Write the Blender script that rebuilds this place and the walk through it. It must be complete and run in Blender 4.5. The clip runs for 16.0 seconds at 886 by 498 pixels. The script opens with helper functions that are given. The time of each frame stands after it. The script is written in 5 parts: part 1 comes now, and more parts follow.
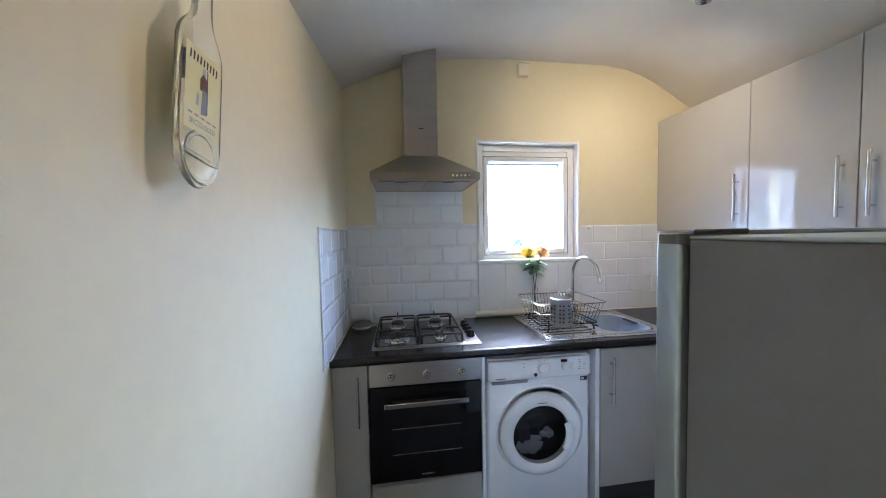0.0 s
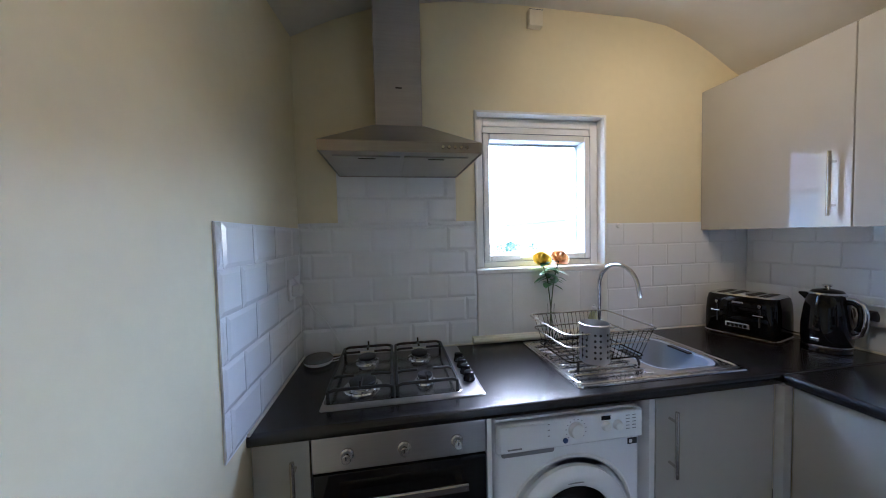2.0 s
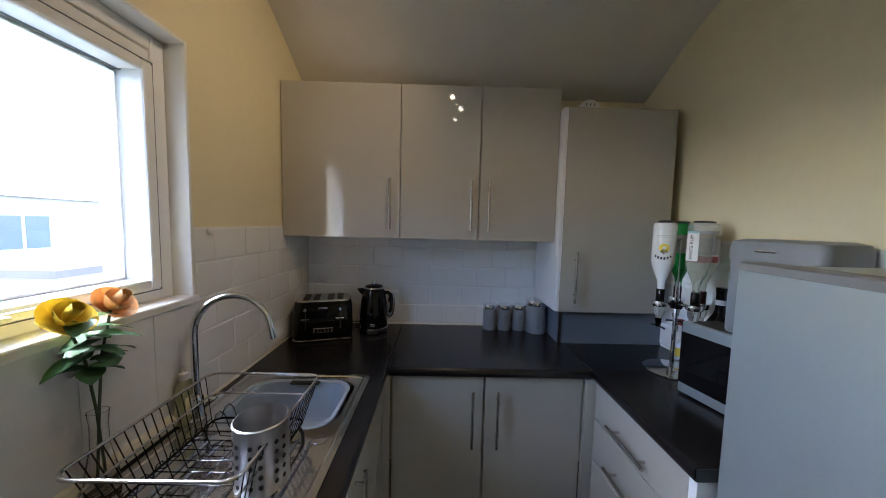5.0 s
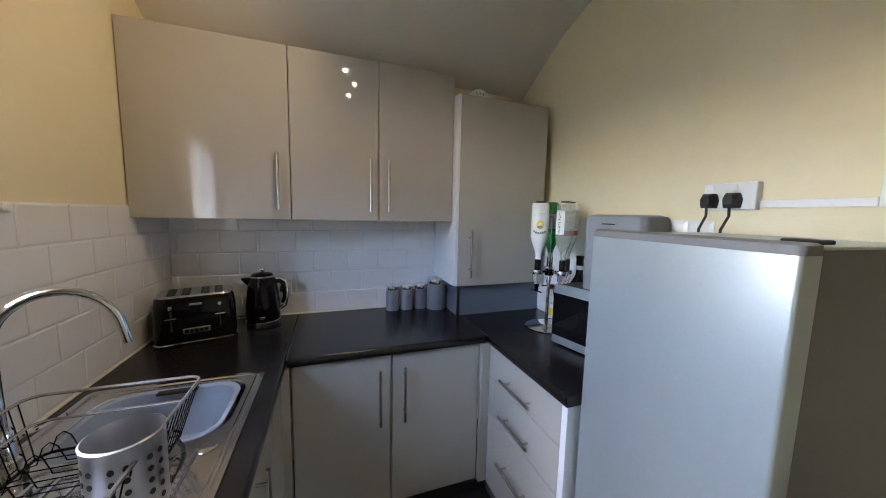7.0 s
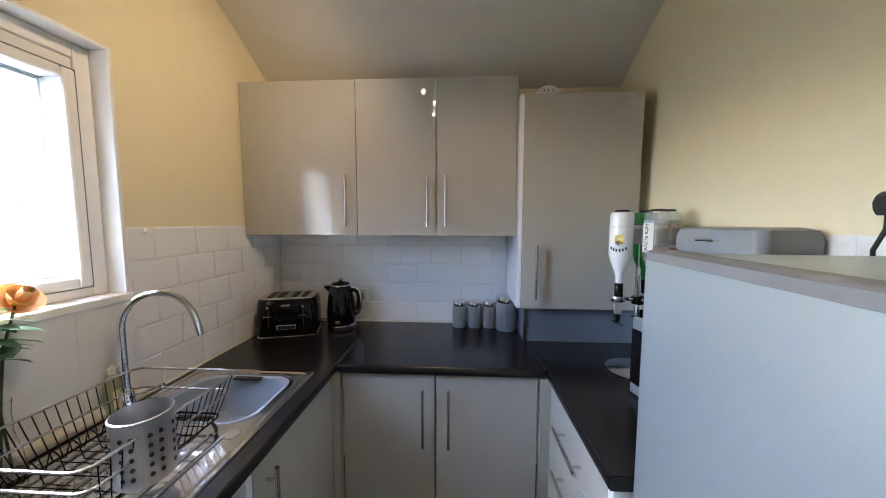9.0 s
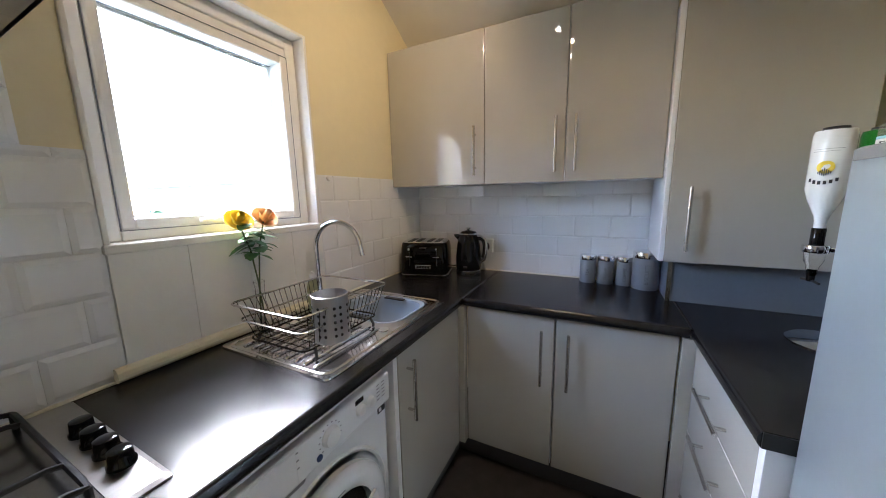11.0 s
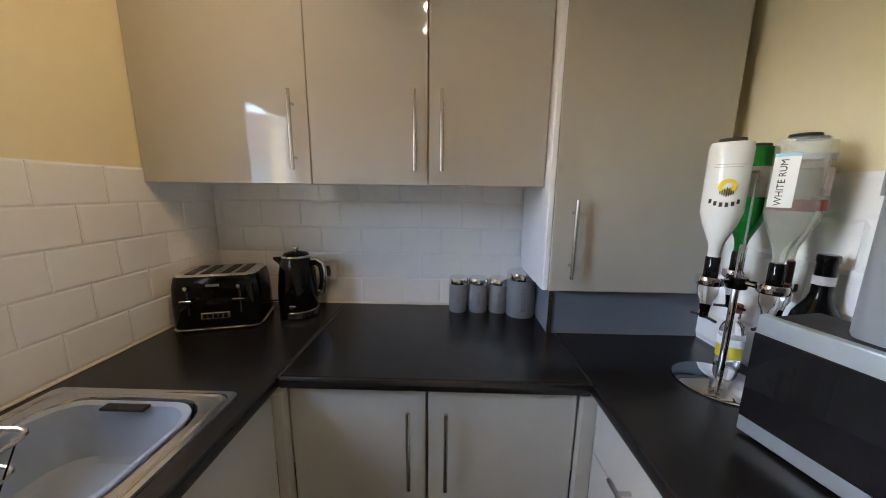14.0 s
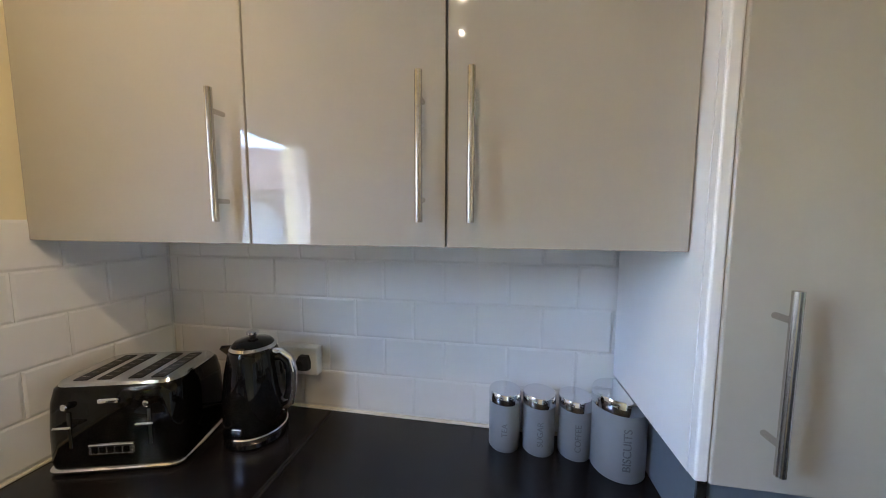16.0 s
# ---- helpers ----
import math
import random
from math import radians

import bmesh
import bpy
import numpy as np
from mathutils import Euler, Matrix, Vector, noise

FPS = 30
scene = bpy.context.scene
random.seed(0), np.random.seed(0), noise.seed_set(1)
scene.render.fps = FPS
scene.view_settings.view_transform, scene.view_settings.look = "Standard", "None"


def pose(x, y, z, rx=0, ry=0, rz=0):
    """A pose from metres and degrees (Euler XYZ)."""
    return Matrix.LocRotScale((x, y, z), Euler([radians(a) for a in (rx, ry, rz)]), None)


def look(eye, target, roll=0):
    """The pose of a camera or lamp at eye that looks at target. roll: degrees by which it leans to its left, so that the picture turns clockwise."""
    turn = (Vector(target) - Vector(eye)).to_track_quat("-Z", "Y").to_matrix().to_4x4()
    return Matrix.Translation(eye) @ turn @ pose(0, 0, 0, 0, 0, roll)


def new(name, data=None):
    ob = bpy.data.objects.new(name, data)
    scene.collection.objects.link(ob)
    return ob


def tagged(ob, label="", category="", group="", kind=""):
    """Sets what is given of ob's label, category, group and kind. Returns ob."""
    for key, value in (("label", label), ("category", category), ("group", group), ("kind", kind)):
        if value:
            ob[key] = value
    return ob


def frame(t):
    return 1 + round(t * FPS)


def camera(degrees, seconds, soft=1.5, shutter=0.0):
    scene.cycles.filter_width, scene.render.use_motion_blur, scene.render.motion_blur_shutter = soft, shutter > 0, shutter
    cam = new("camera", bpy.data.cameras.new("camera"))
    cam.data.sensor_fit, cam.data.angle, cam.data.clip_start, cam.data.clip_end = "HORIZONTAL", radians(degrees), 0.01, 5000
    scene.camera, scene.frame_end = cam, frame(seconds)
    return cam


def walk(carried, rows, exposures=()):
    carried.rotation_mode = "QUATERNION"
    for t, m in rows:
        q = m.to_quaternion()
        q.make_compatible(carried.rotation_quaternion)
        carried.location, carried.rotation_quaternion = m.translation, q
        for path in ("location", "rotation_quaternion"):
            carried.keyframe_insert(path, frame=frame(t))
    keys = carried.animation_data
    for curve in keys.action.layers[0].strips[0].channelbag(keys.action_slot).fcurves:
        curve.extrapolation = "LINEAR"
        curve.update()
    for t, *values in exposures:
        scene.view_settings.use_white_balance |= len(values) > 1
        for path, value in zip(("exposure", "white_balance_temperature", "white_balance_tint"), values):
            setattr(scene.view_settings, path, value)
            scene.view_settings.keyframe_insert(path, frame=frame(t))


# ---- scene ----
cam = camera(109.0, 16.0, soft=0.95)
PATH = [
    (0, (0.332, -2.061, 1.473), (0.6, -0.082, 1.378), -1.2),
    (0.5, (0.319, -1.957, 1.475), (0.568, 0.024, 1.367), -1.3),
    (1, (0.329, -1.857, 1.475), (0.569, 0.126, 1.369), -1.2),
    (1.5, (0.391, -1.71, 1.47), (0.622, 0.275, 1.382), -1.4),
    (2, (0.42, -1.551, 1.463), (0.745, 0.42, 1.381), -1.3),
    (2.5, (0.407, -1.343, 1.478), (1.06, 0.544, 1.369), -0.7),
    (3, (0.446, -1.168, 1.478), (1.447, 0.56, 1.357), -0.9),
    (3.5, (0.495, -1.0, 1.461), (1.681, 0.607, 1.36), -0.3),
    (4, (0.551, -0.903, 1.509), (1.952, 0.521, 1.394), -0.3),
    (4.5, (0.558, -0.822, 1.528), (2.308, 0.138, 1.408), 1.1),
    (5, (0.533, -0.807, 1.54), (2.527, -0.837, 1.386), 1.4),
    (7.5, (0.527, -0.773, 1.499), (2.397, -1.448, 1.279), 1.2),
    (8, (0.549, -0.858, 1.523), (2.421, -1.523, 1.296), 0.9),
    (8.5, (0.578, -1.021, 1.526), (2.539, -1.39, 1.384), 0.2),
    (9, (0.569, -1.137, 1.527), (2.559, -1.025, 1.363), 0.1),
    (9.5, (0.521, -1.179, 1.492), (2.459, -0.72, 1.319), -0.3),
    (10, (0.501, -1.176, 1.452), (2.375, -0.508, 1.244), -0.8),
    (12.5, (0.57, -1.194, 1.377), (2.268, -0.216, 0.978), -1.6),
    (13, (0.763, -1.123, 1.441), (2.577, -0.42, 0.977), -0.8),
    (13.5, (0.886, -1.09, 1.437), (2.83, -0.882, 1.015), 0.5),
    (14, (1.055, -1.091, 1.446), (3.021, -1.047, 1.082), 0.7),
    (14.5, (1.277, -1.127, 1.489), (3.258, -1.089, 1.216), 0.7),
    (15, (1.424, -1.137, 1.484), (3.412, -1.055, 1.281), 0.7),
    (15.5, (1.545, -1.11, 1.492), (3.534, -0.975, 1.339), 0.4),
    (16, (1.6, -1.105, 1.512), (3.563, -0.765, 1.336), 0.2),
]
SKY, SPOT_W = 0.15, 0.52
EXPOSURES = [(0.0, 5.2, 4850, 14), (1.0, 4.95, 4950, 15), (2.0, 4.62, 4900, 14), (3.0, 4.28, 4900, 13), (4.0, 4.05, 4950, 12), (5.0, 3.92, 5600, 12),
             (7.5, 4.65, 5600, 14), (9.0, 4.78, 5600, 14), (10.0, 4.78, 5750, 14), (12.5, 4.78, 5700, 12), (13.4, 4.72, 6000, 13), (14.5, 4.75, 6500, 13), (15.2, 4.9, 6150, 12), (16.0, 5.03, 5750, 11)]
walk(cam, [(t, look(eye, target, roll)) for t, eye, target, roll in PATH], EXPOSURES)

# ---- world and light ----
world = bpy.data.worlds.new("sky")
scene.world = world
world.use_nodes = True
wn, wl = world.node_tree.nodes, world.node_tree.links
sky = wn.new("ShaderNodeTexSky")
sky.sky_type, sky.sun_disc = "NISHITA", False
sky.sun_elevation, sky.sun_rotation = radians(42), radians(20)
sky.air_density, sky.dust_density, sky.ozone_density = 1.0, 1.2, 1.0
bg = wn["Background"]
wl.new(sky.outputs["Color"], bg.inputs["Color"])
bg.inputs["Strength"].default_value = SKY

sun = new("sun", bpy.data.lights.new("sun", "SUN"))
sun.data.energy, sun.data.angle, sun.data.color = 0.50, radians(40), (1.0, 0.97, 0.93)
sun.matrix_world = look((0, 0, 0), (-0.254, -0.698, -0.669))

portal = new("window_portal", bpy.data.lights.new("window_portal", "AREA"))
portal.data.shape, portal.data.size, portal.data.size_y = "RECTANGLE", 0.60, 0.68
portal.data.cycles.is_portal = True
portal.matrix_world = look((1.208, 0.17, 1.656), (1.208, -1.0, 1.656))


# ---- materials ----
def mat(name, color, rough=0.5, metal=0.0, grain=0.0, scale=30.0, bump=0.0, bscale=200.0, coat=0.0, vary=0.0,
        transmission=0.0, ior=1.45, emission=None, power=0.0, stretch=(1, 1, 1), spec=0.5, smudge=0.0, alpha=1.0):
    m = bpy.data.materials.new(name)
    m.use_nodes = True
    n, l = m.node_tree.nodes, m.node_tree.links
    b = n["Principled BSDF"]
    b.inputs["Base Color"].default_value = (*color, 1)
    b.inputs["Roughness"].default_value = rough
    b.inputs["Metallic"].default_value = metal
    b.inputs["IOR"].default_value = ior
    b.inputs["Alpha"].default_value = alpha
    b.inputs["Coat Weight"].default_value = coat
    b.inputs["Coat Roughness"].default_value = 0.04
    b.inputs["Transmission Weight"].default_value = transmission
    b.inputs["Specular IOR Level"].default_value = spec
    if emission:
        b.inputs["Emission Color"].default_value = (*emission, 1)
        b.inputs["Emission Strength"].default_value = power
    tc = n.new("ShaderNodeTexCoord")
    mp = n.new("ShaderNodeMapping")
    mp.inputs["Scale"].default_value = stretch
    l.new(tc.outputs["Object"], mp.inputs["Vector"])
    if grain > 0 or vary > 0:
        fine, wide = n.new("ShaderNodeTexNoise"), n.new("ShaderNodeTexNoise")
        fine.inputs["Scale"].default_value, wide.inputs["Scale"].default_value = scale, max(1.5, scale / 14)
        fine.inputs["Detail"].default_value = 5
        for t in (fine, wide):
            l.new(mp.outputs["Vector"], t.inputs["Vector"])
        add = n.new("ShaderNodeMath")
        add.operation = "ADD"
        l.new(fine.outputs["Fac"], add.inputs[0])
        l.new(wide.outputs["Fac"], add.inputs[1])
        last = add
        if vary > 0:
            info, plus = n.new("ShaderNodeObjectInfo"), n.new("ShaderNodeMath")
            plus.operation, plus.inputs[1].default_value = "MULTIPLY_ADD", vary / max(grain, 0.01)
            l.new(info.outputs["Random"], plus.inputs[0])
            l.new(add.outputs[0], plus.inputs[2])
            last = plus
        ramp = n.new("ShaderNodeMapRange")
        ramp.inputs["From Min"].default_value, ramp.inputs["From Max"].default_value = 0.6, 1.4
        ramp.inputs["To Min"].default_value, ramp.inputs["To Max"].default_value = 1 - grain, 1 + grain
        l.new(last.outputs[0], ramp.inputs["Value"])
        mul = n.new("ShaderNodeVectorMath")
        mul.operation, mul.inputs[0].default_value = "SCALE", color
        l.new(ramp.outputs["Result"], mul.inputs["Scale"])
        l.new(mul.outputs["Vector"], b.inputs["Base Color"])
        if smudge > 0:
            rr_ = n.new("ShaderNodeMapRange")
            rr_.inputs["From Min"].default_value, rr_.inputs["From Max"].default_value = 0.35, 0.7
            rr_.inputs["To Min"].default_value, rr_.inputs["To Max"].default_value = rough, rough + smudge
            l.new(wide.outputs["Fac"], rr_.inputs["Value"])
            l.new(rr_.outputs["Result"], b.inputs["Roughness"])
    if bump > 0:
        t, bp = n.new("ShaderNodeTexNoise"), n.new("ShaderNodeBump")
        t.inputs["Scale"].default_value, t.inputs["Detail"].default_value = bscale, 3
        bp.inputs["Strength"].default_value, bp.inputs["Distance"].default_value = bump, 0.004
        l.new(mp.outputs["Vector"], t.inputs["Vector"])
        l.new(t.outputs["Fac"], bp.inputs["Height"])
        l.new(bp.outputs["Normal"], b.inputs["Normal"])
    return m


WALL = mat("cream_yellow_paint", (0.77, 0.69, 0.465), 0.6, grain=0.03, scale=22, bump=0.10, bscale=60)
CEIL = mat("ceiling_paint", (0.66, 0.63, 0.56), 0.7, grain=0.03, scale=14, bump=0.12, bscale=45)
TILE = mat("white_glazed_tile", (0.80, 0.80, 0.79), 0.07, grain=0.02, scale=20, vary=0.02, bump=0.05, bscale=18)
GROUT = mat("white_grout", (0.82, 0.82, 0.80), 0.8, grain=0.05, scale=90)
SEAL = mat("silicone_seal", (0.78, 0.74, 0.62), 0.4, grain=0.06, scale=40)
WORKTOP = mat("black_laminate", (0.009, 0.0078, 0.0085), 0.25, grain=0.5, scale=160, spec=0.75, bump=0.02, bscale=300)
GLOSS = mat("stone_gloss_door", (0.43, 0.41, 0.36), 0.03, grain=0.012, scale=120, bump=0.006, bscale=14, coat=0.4)
CARC = mat("white_carcass_board", (0.78, 0.79, 0.80), 0.35, grain=0.006, scale=60)
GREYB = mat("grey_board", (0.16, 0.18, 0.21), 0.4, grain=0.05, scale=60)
KICK = mat("kickboard", (0.05, 0.05, 0.055), 0.45, grain=0.1, scale=50)
GAP = mat("shadow_gap", (0.05, 0.05, 0.05), 0.8)
STEEL = mat("brushed_steel", (0.50, 0.48, 0.46), 0.30, 1.0, grain=0.07, scale=60, bump=0.05, bscale=120, stretch=(0.15, 3, 3))
POTS = mat("dark_brushed_steel", (0.54, 0.53, 0.52), 0.36, 1.0, grain=0.08, scale=50, bump=0.04, bscale=90, stretch=(4, 4, 0.3))
POLISH = mat("polished_steel", (0.66, 0.66, 0.67), 0.13, 1.0, grain=0.04, scale=40, bump=0.04, bscale=60)
CHROME = mat("chrome", (0.80, 0.80, 0.82), 0.05, 1.0)
NICKEL = mat("satin_nickel", (0.60, 0.58, 0.55), 0.25, 1.0, grain=0.04, scale=80)
PUCKF = mat("grey_speaker_fabric", (0.20, 0.20, 0.205), 0.9, grain=0.2, scale=400, bump=0.2, bscale=900)
BLACKGL = mat("black_glass", (0.008, 0.008, 0.009), 0.04)
SMOKED = mat("smoked_glass", (0.010, 0.011, 0.014), 0.05)
PORT = mat("tinted_porthole_glass", (0.012, 0.014, 0.017), 0.03, alpha=0.55, spec=0.8)
LUMP = mat("pale_lump", (0.55, 0.56, 0.58), 0.9, grain=0.1, scale=60)
LUMPD = mat("dark_lump", (0.06, 0.06, 0.075), 0.9, grain=0.2, scale=60)
HOBS = mat("dark_reflection_hob_steel", (0.27, 0.265, 0.26), 0.20, 1.0, grain=0.12, scale=50, bump=0.05, bscale=80)
HOODS = mat("hood_steel", (0.40, 0.375, 0.345), 0.30, 1.0, grain=0.09, scale=60, bump=0.05, bscale=120, stretch=(0.15, 3, 3))
BLACKG = mat("black_gloss_plastic", (0.004, 0.004, 0.004), 0.06, spec=0.38)
BLACKM = mat("black_matt", (0.018, 0.018, 0.018), 0.5, grain=0.1, scale=80)
IRON = mat("cast_iron", (0.018, 0.018, 0.018), 0.45, bump=0.2, bscale=250)
WHITEE = mat("white_enamel", (0.80, 0.81, 0.82), 0.22, grain=0.01, scale=40)
WHITEP = mat("white_plastic", (0.78, 0.78, 0.76), 0.35, grain=0.02, scale=60)
UPVC = mat("white_upvc", (0.82, 0.82, 0.80), 0.28, grain=0.02, scale=30)
WOODW = mat("white_painted_wood", (0.80, 0.79, 0.74), 0.45, grain=0.03, scale=26, bump=0.1, bscale=90)
CREAMW = mat("aged_cream_paint", (0.78, 0.72, 0.55), 0.5, grain=0.07, scale=18, bump=0.1, bscale=50)
GLASS = mat("clear_glass", (1, 1, 1), 0.0, transmission=1.0, ior=1.45)
THINGL = mat("thin_clear_glass", (0.80, 0.84, 0.82), 0.03, alpha=0.22, spec=0.8)
ARTGL = mat("slumped_bottle_glass", (0.95, 0.97, 0.93), 0.01, transmission=1.0, ior=1.28, bump=0.10, bscale=30, spec=1.0, coat=1.0)
GREENGL = mat("green_glass", (0.02, 0.35, 0.06), 0.02, transmission=0.9, ior=1.5)
FRIDGE = mat("silver_fridge_paint", (0.50, 0.555, 0.57), 0.34, metal=0.7, grain=0.02, scale=80, bump=0.05, bscale=400)
FRIDGES = mat("grey_fridge_side", (0.19, 0.188, 0.188), 0.42, grain=0.04, scale=90, bump=0.08, bscale=300)
CANG = mat("grey_enamel_tin", (0.24, 0.255, 0.275), 0.35, grain=0.03, scale=70, bump=0.02)
FLOOR = mat("dark_vinyl_floor", (0.055, 0.048, 0.045), 0.4, grain=0.35, scale=16, bump=0.1, bscale=70)
BOWL = mat("blue_grey_plastic", (0.36, 0.42, 0.50), 0.3, grain=0.03, scale=50)
LABELW = mat("white_label", (0.80, 0.80, 0.78), 0.5, grain=0.03, scale=60)
LABELB = mat("light_blue_label", (0.35, 0.62, 0.72), 0.5)
LABELY = mat("yellow_label", (0.85, 0.65, 0.06), 0.5)
LABELR = mat("red_brown_label", (0.30, 0.05, 0.04), 0.45)
LABELC = mat("pale_yellow_label", (0.80, 0.73, 0.40), 0.5, grain=0.06, scale=30)
LABELS = mat("silver_grey_label", (0.45, 0.45, 0.46), 0.4, grain=0.15, scale=60)
INK = mat("dark_print", (0.03, 0.03, 0.035), 0.6)
GREYMARK = mat("grey_print_and_shade", (0.25, 0.25, 0.26), 0.6)
EMBOSS = mat("darker_grey_print", (0.145, 0.155, 0.17), 0.5)
INKBL = mat("dark_blue_button", (0.02, 0.05, 0.16), 0.3)
MILK = mat("milky_white_bottle", (0.80, 0.80, 0.78), 0.12, coat=0.4)
SPIRIT = mat("pale_spirit", (0.95, 0.93, 0.80), 0.0, transmission=1.0, ior=1.33)
CAPBR = mat("dark_red_cap", (0.10, 0.03, 0.025), 0.35)
PETAL = mat("yellow_petal", (0.86, 0.64, 0.05), 0.5, grain=0.15, scale=40)
PETALO = mat("orange_petal", (0.86, 0.50, 0.20), 0.5, grain=0.2, scale=40)
LEAF = mat("green_leaf", (0.09, 0.21, 0.075), 0.5, grain=0.25, scale=60)
STEM = mat("stem", (0.07, 0.10, 0.04), 0.6, grain=0.2, scale=60)
SOAP = mat("pale_green_soap", (0.72, 0.74, 0.45), 0.15, transmission=0.5)
BULB = mat("lit_bulb", (1, 0.9, 0.75), 0.3, emission=(1.0, 0.85, 0.62), power=2.4)
DISPLAY = mat("display", (0.01, 0.01, 0.015), 0.1)
RENDERW = mat("house_render", (0.75, 0.74, 0.71), 0.85, grain=0.05, scale=6)
# Roof colour is paled to stand in for glare through the window.
ROOFT = mat("glare_paled_roof_tile", (0.30, 0.23, 0.21), 0.8, grain=0.2, scale=8)
GRASS = mat("grass_ground", (0.10, 0.13, 0.06), 0.9, grain=0.3, scale=3)
HEDGE = mat("hedge_leaf", (0.06, 0.11, 0.045), 0.6, grain=0.3, scale=10)
DARKWIN = mat("dark_window", (0.16, 0.17, 0.17), 0.35, grain=0.1, scale=2)


# ---- mesh helpers ----
def part(name, bm, material, parent=None, label="", smooth=False):
    me = bpy.data.meshes.new(name)
    bmesh.ops.recalc_face_normals(bm, faces=bm.faces[:])
    bm.to_mesh(me)
    bm.free()
    me.materials.append(material)
    if smooth:
        me.polygons.foreach_set("use_smooth", [True] * len(me.polygons))
        me.set_sharp_from_angle(angle=radians(38))
    ob = new(name, me)
    if parent is not None:
        ob.parent = parent
    if label:
        ob["label"] = label
    return ob


def thing(name, m, label, category, group="", kind=""):
    ob = new(name)
    ob.matrix_world = m
    ob.empty_display_size = 0.05
    return tagged(ob, label, category, group, kind)


def put(bm, x0, x1, y0, y1, z0, z1, bevel=0.0, seg=2):
    """Adds a box to bm."""
    r = bmesh.ops.create_cube(bm, size=1.0, matrix=Matrix.LocRotScale(((x0 + x1) / 2, (y0 + y1) / 2, (z0 + z1) / 2), None,
                              (abs(x1 - x0), abs(y1 - y0), abs(z1 - z0))))
    if bevel > 0:
        es = list({e for v in r["verts"] for e in v.link_edges})
        bmesh.ops.bevel(bm, geom=es, offset=bevel, segments=seg, profile=0.5, affect="EDGES")
    return bm


def slab(x0, x1, y0, y1, z0, z1, bevel=0.0, seg=2):
    return put(bmesh.new(), x0, x1, y0, y1, z0, z1, bevel, seg)


def loft(bm, rings, cap0=True, cap1=True, closed=True):
    """Joins rings of equal point count with faces."""
    vs = [[bm.verts.new(p) for p in r] for r in rings]
    n = len(vs[0])
    for a, b in zip(vs, vs[1:]):
        for i in range(n if closed else n - 1):
            j = (i + 1) % n
            bm.faces.new((a[i], a[j], b[j], b[i]))
    if cap0:
        bm.faces.new(vs[0][::-1])
    if cap1:
        bm.faces.new(vs[-1])
    return bm


def ring(r, z, n=24, cx=0.0, cy=0.0):
    return [(cx + r * math.cos(2 * math.pi * i / n), cy + r * math.sin(2 * math.pi * i / n), z) for i in range(n)]


def lathe(profile, n=24, cap0=True, cap1=True, cx=0.0, cy=0.0):
    return loft(bmesh.new(), [ring(max(r, 0.0004), z, n, cx, cy) for r, z in profile], cap0, cap1)


def rrect(cx, cy, w, d, r, z, k=5):
    """A ring in the shape of a rounded rectangle."""
    out = []
    for sx, sy, a0 in ((1, 1, 0), (-1, 1, 90), (-1, -1, 180), (1, -1, 270)):
        for i in range(k + 1):
            a = radians(a0 + 90 * i / k)
            out.append((cx + sx * (w / 2 - r) + r * math.cos(a), cy + sy * (d / 2 - r) + r * math.sin(a), z))
    return out


def tube(bm, pts, r, n=8, cyclic=False):
    """A round bar along points."""
    P = [Vector(p) for p in pts]
    m = len(P)
    rings, up = [], None
    for i in range(m):
        a = P[(i - 1) % m] if (cyclic or i > 0) else P[i]
        b = P[(i + 1) % m] if (cyclic or i < m - 1) else P[i]
        d = (b - a).normalized()
        if up is None:
            up = Vector((0, 0, 1)) if abs(d.z) < 0.9 else Vector((1, 0, 0))
        side = d.cross(up).normalized()
        up = side.cross(d).normalized()
        rings.append([P[i] + r * (math.cos(2 * math.pi * k / n) * side + math.sin(2 * math.pi * k / n) * up) for k in range(n)])
    if cyclic:
        rings.append(rings[0])
    return loft(bm, rings, not cyclic, not cyclic)


def spin(bm, m):
    bmesh.ops.transform(bm, matrix=m, verts=bm.verts[:])
    return bm


def prism(pts, a0, a1, axis="x"):
    """A polygon drawn in the plane across axis, drawn out from a0 to a1."""
    def at(p, a):
        return {"x": (a, p[0], p[1]), "y": (p[0], a, p[1]), "z": (p[0], p[1], a)}[axis]
    return loft(bmesh.new(), [[at(p, a0) for p in pts], [at(p, a1) for p in pts]])


def letters(name, body, size, material, m, parent, label=""):
    """Raised writing as a mesh, in Blender's own font, centred."""
    cu = bpy.data.curves.new(name, "FONT")
    cu.body, cu.size, cu.extrude, cu.align_x, cu.align_y = body, size, 0.0004, "CENTER", "CENTER"
    tmp = bpy.data.objects.new(name, cu)
    scene.collection.objects.link(tmp)
    me = bpy.data.meshes.new_from_object(tmp.evaluated_get(bpy.context.evaluated_depsgraph_get()))
    bpy.data.objects.remove(tmp)
    me.materials.clear()
    me.materials.append(material)
    ob = new(name, me)
    ob.parent = parent
    ob.matrix_local = m
    if label:
        ob["label"] = label
    return ob


# ---- structure ----
ROOM_X, BACK, WT = 2.50, -2.04, 0.91
LEAD = -3.4


def ceiling_height(x, y):
    """The coved ceiling across the room."""
    left = 2.375 + 0.15 * max(y, -1.4)
    pts = [(-0.12, left - 0.06), (0, left), (0.17, left + 0.085), (0.385, left + 0.165), (0.72, 2.60), (1.05, 2.615), (1.75, 2.61),
           (1.95, 2.585), (2.10, 2.53), (2.25, 2.45), (2.40, 2.36), (2.62, 2.24)]
    for (a, za), (b, zb) in zip(pts, pts[1:]):
        if x <= b:
            return za + (zb - za) * (x - a) / (b - a)
    return pts[-1][1]


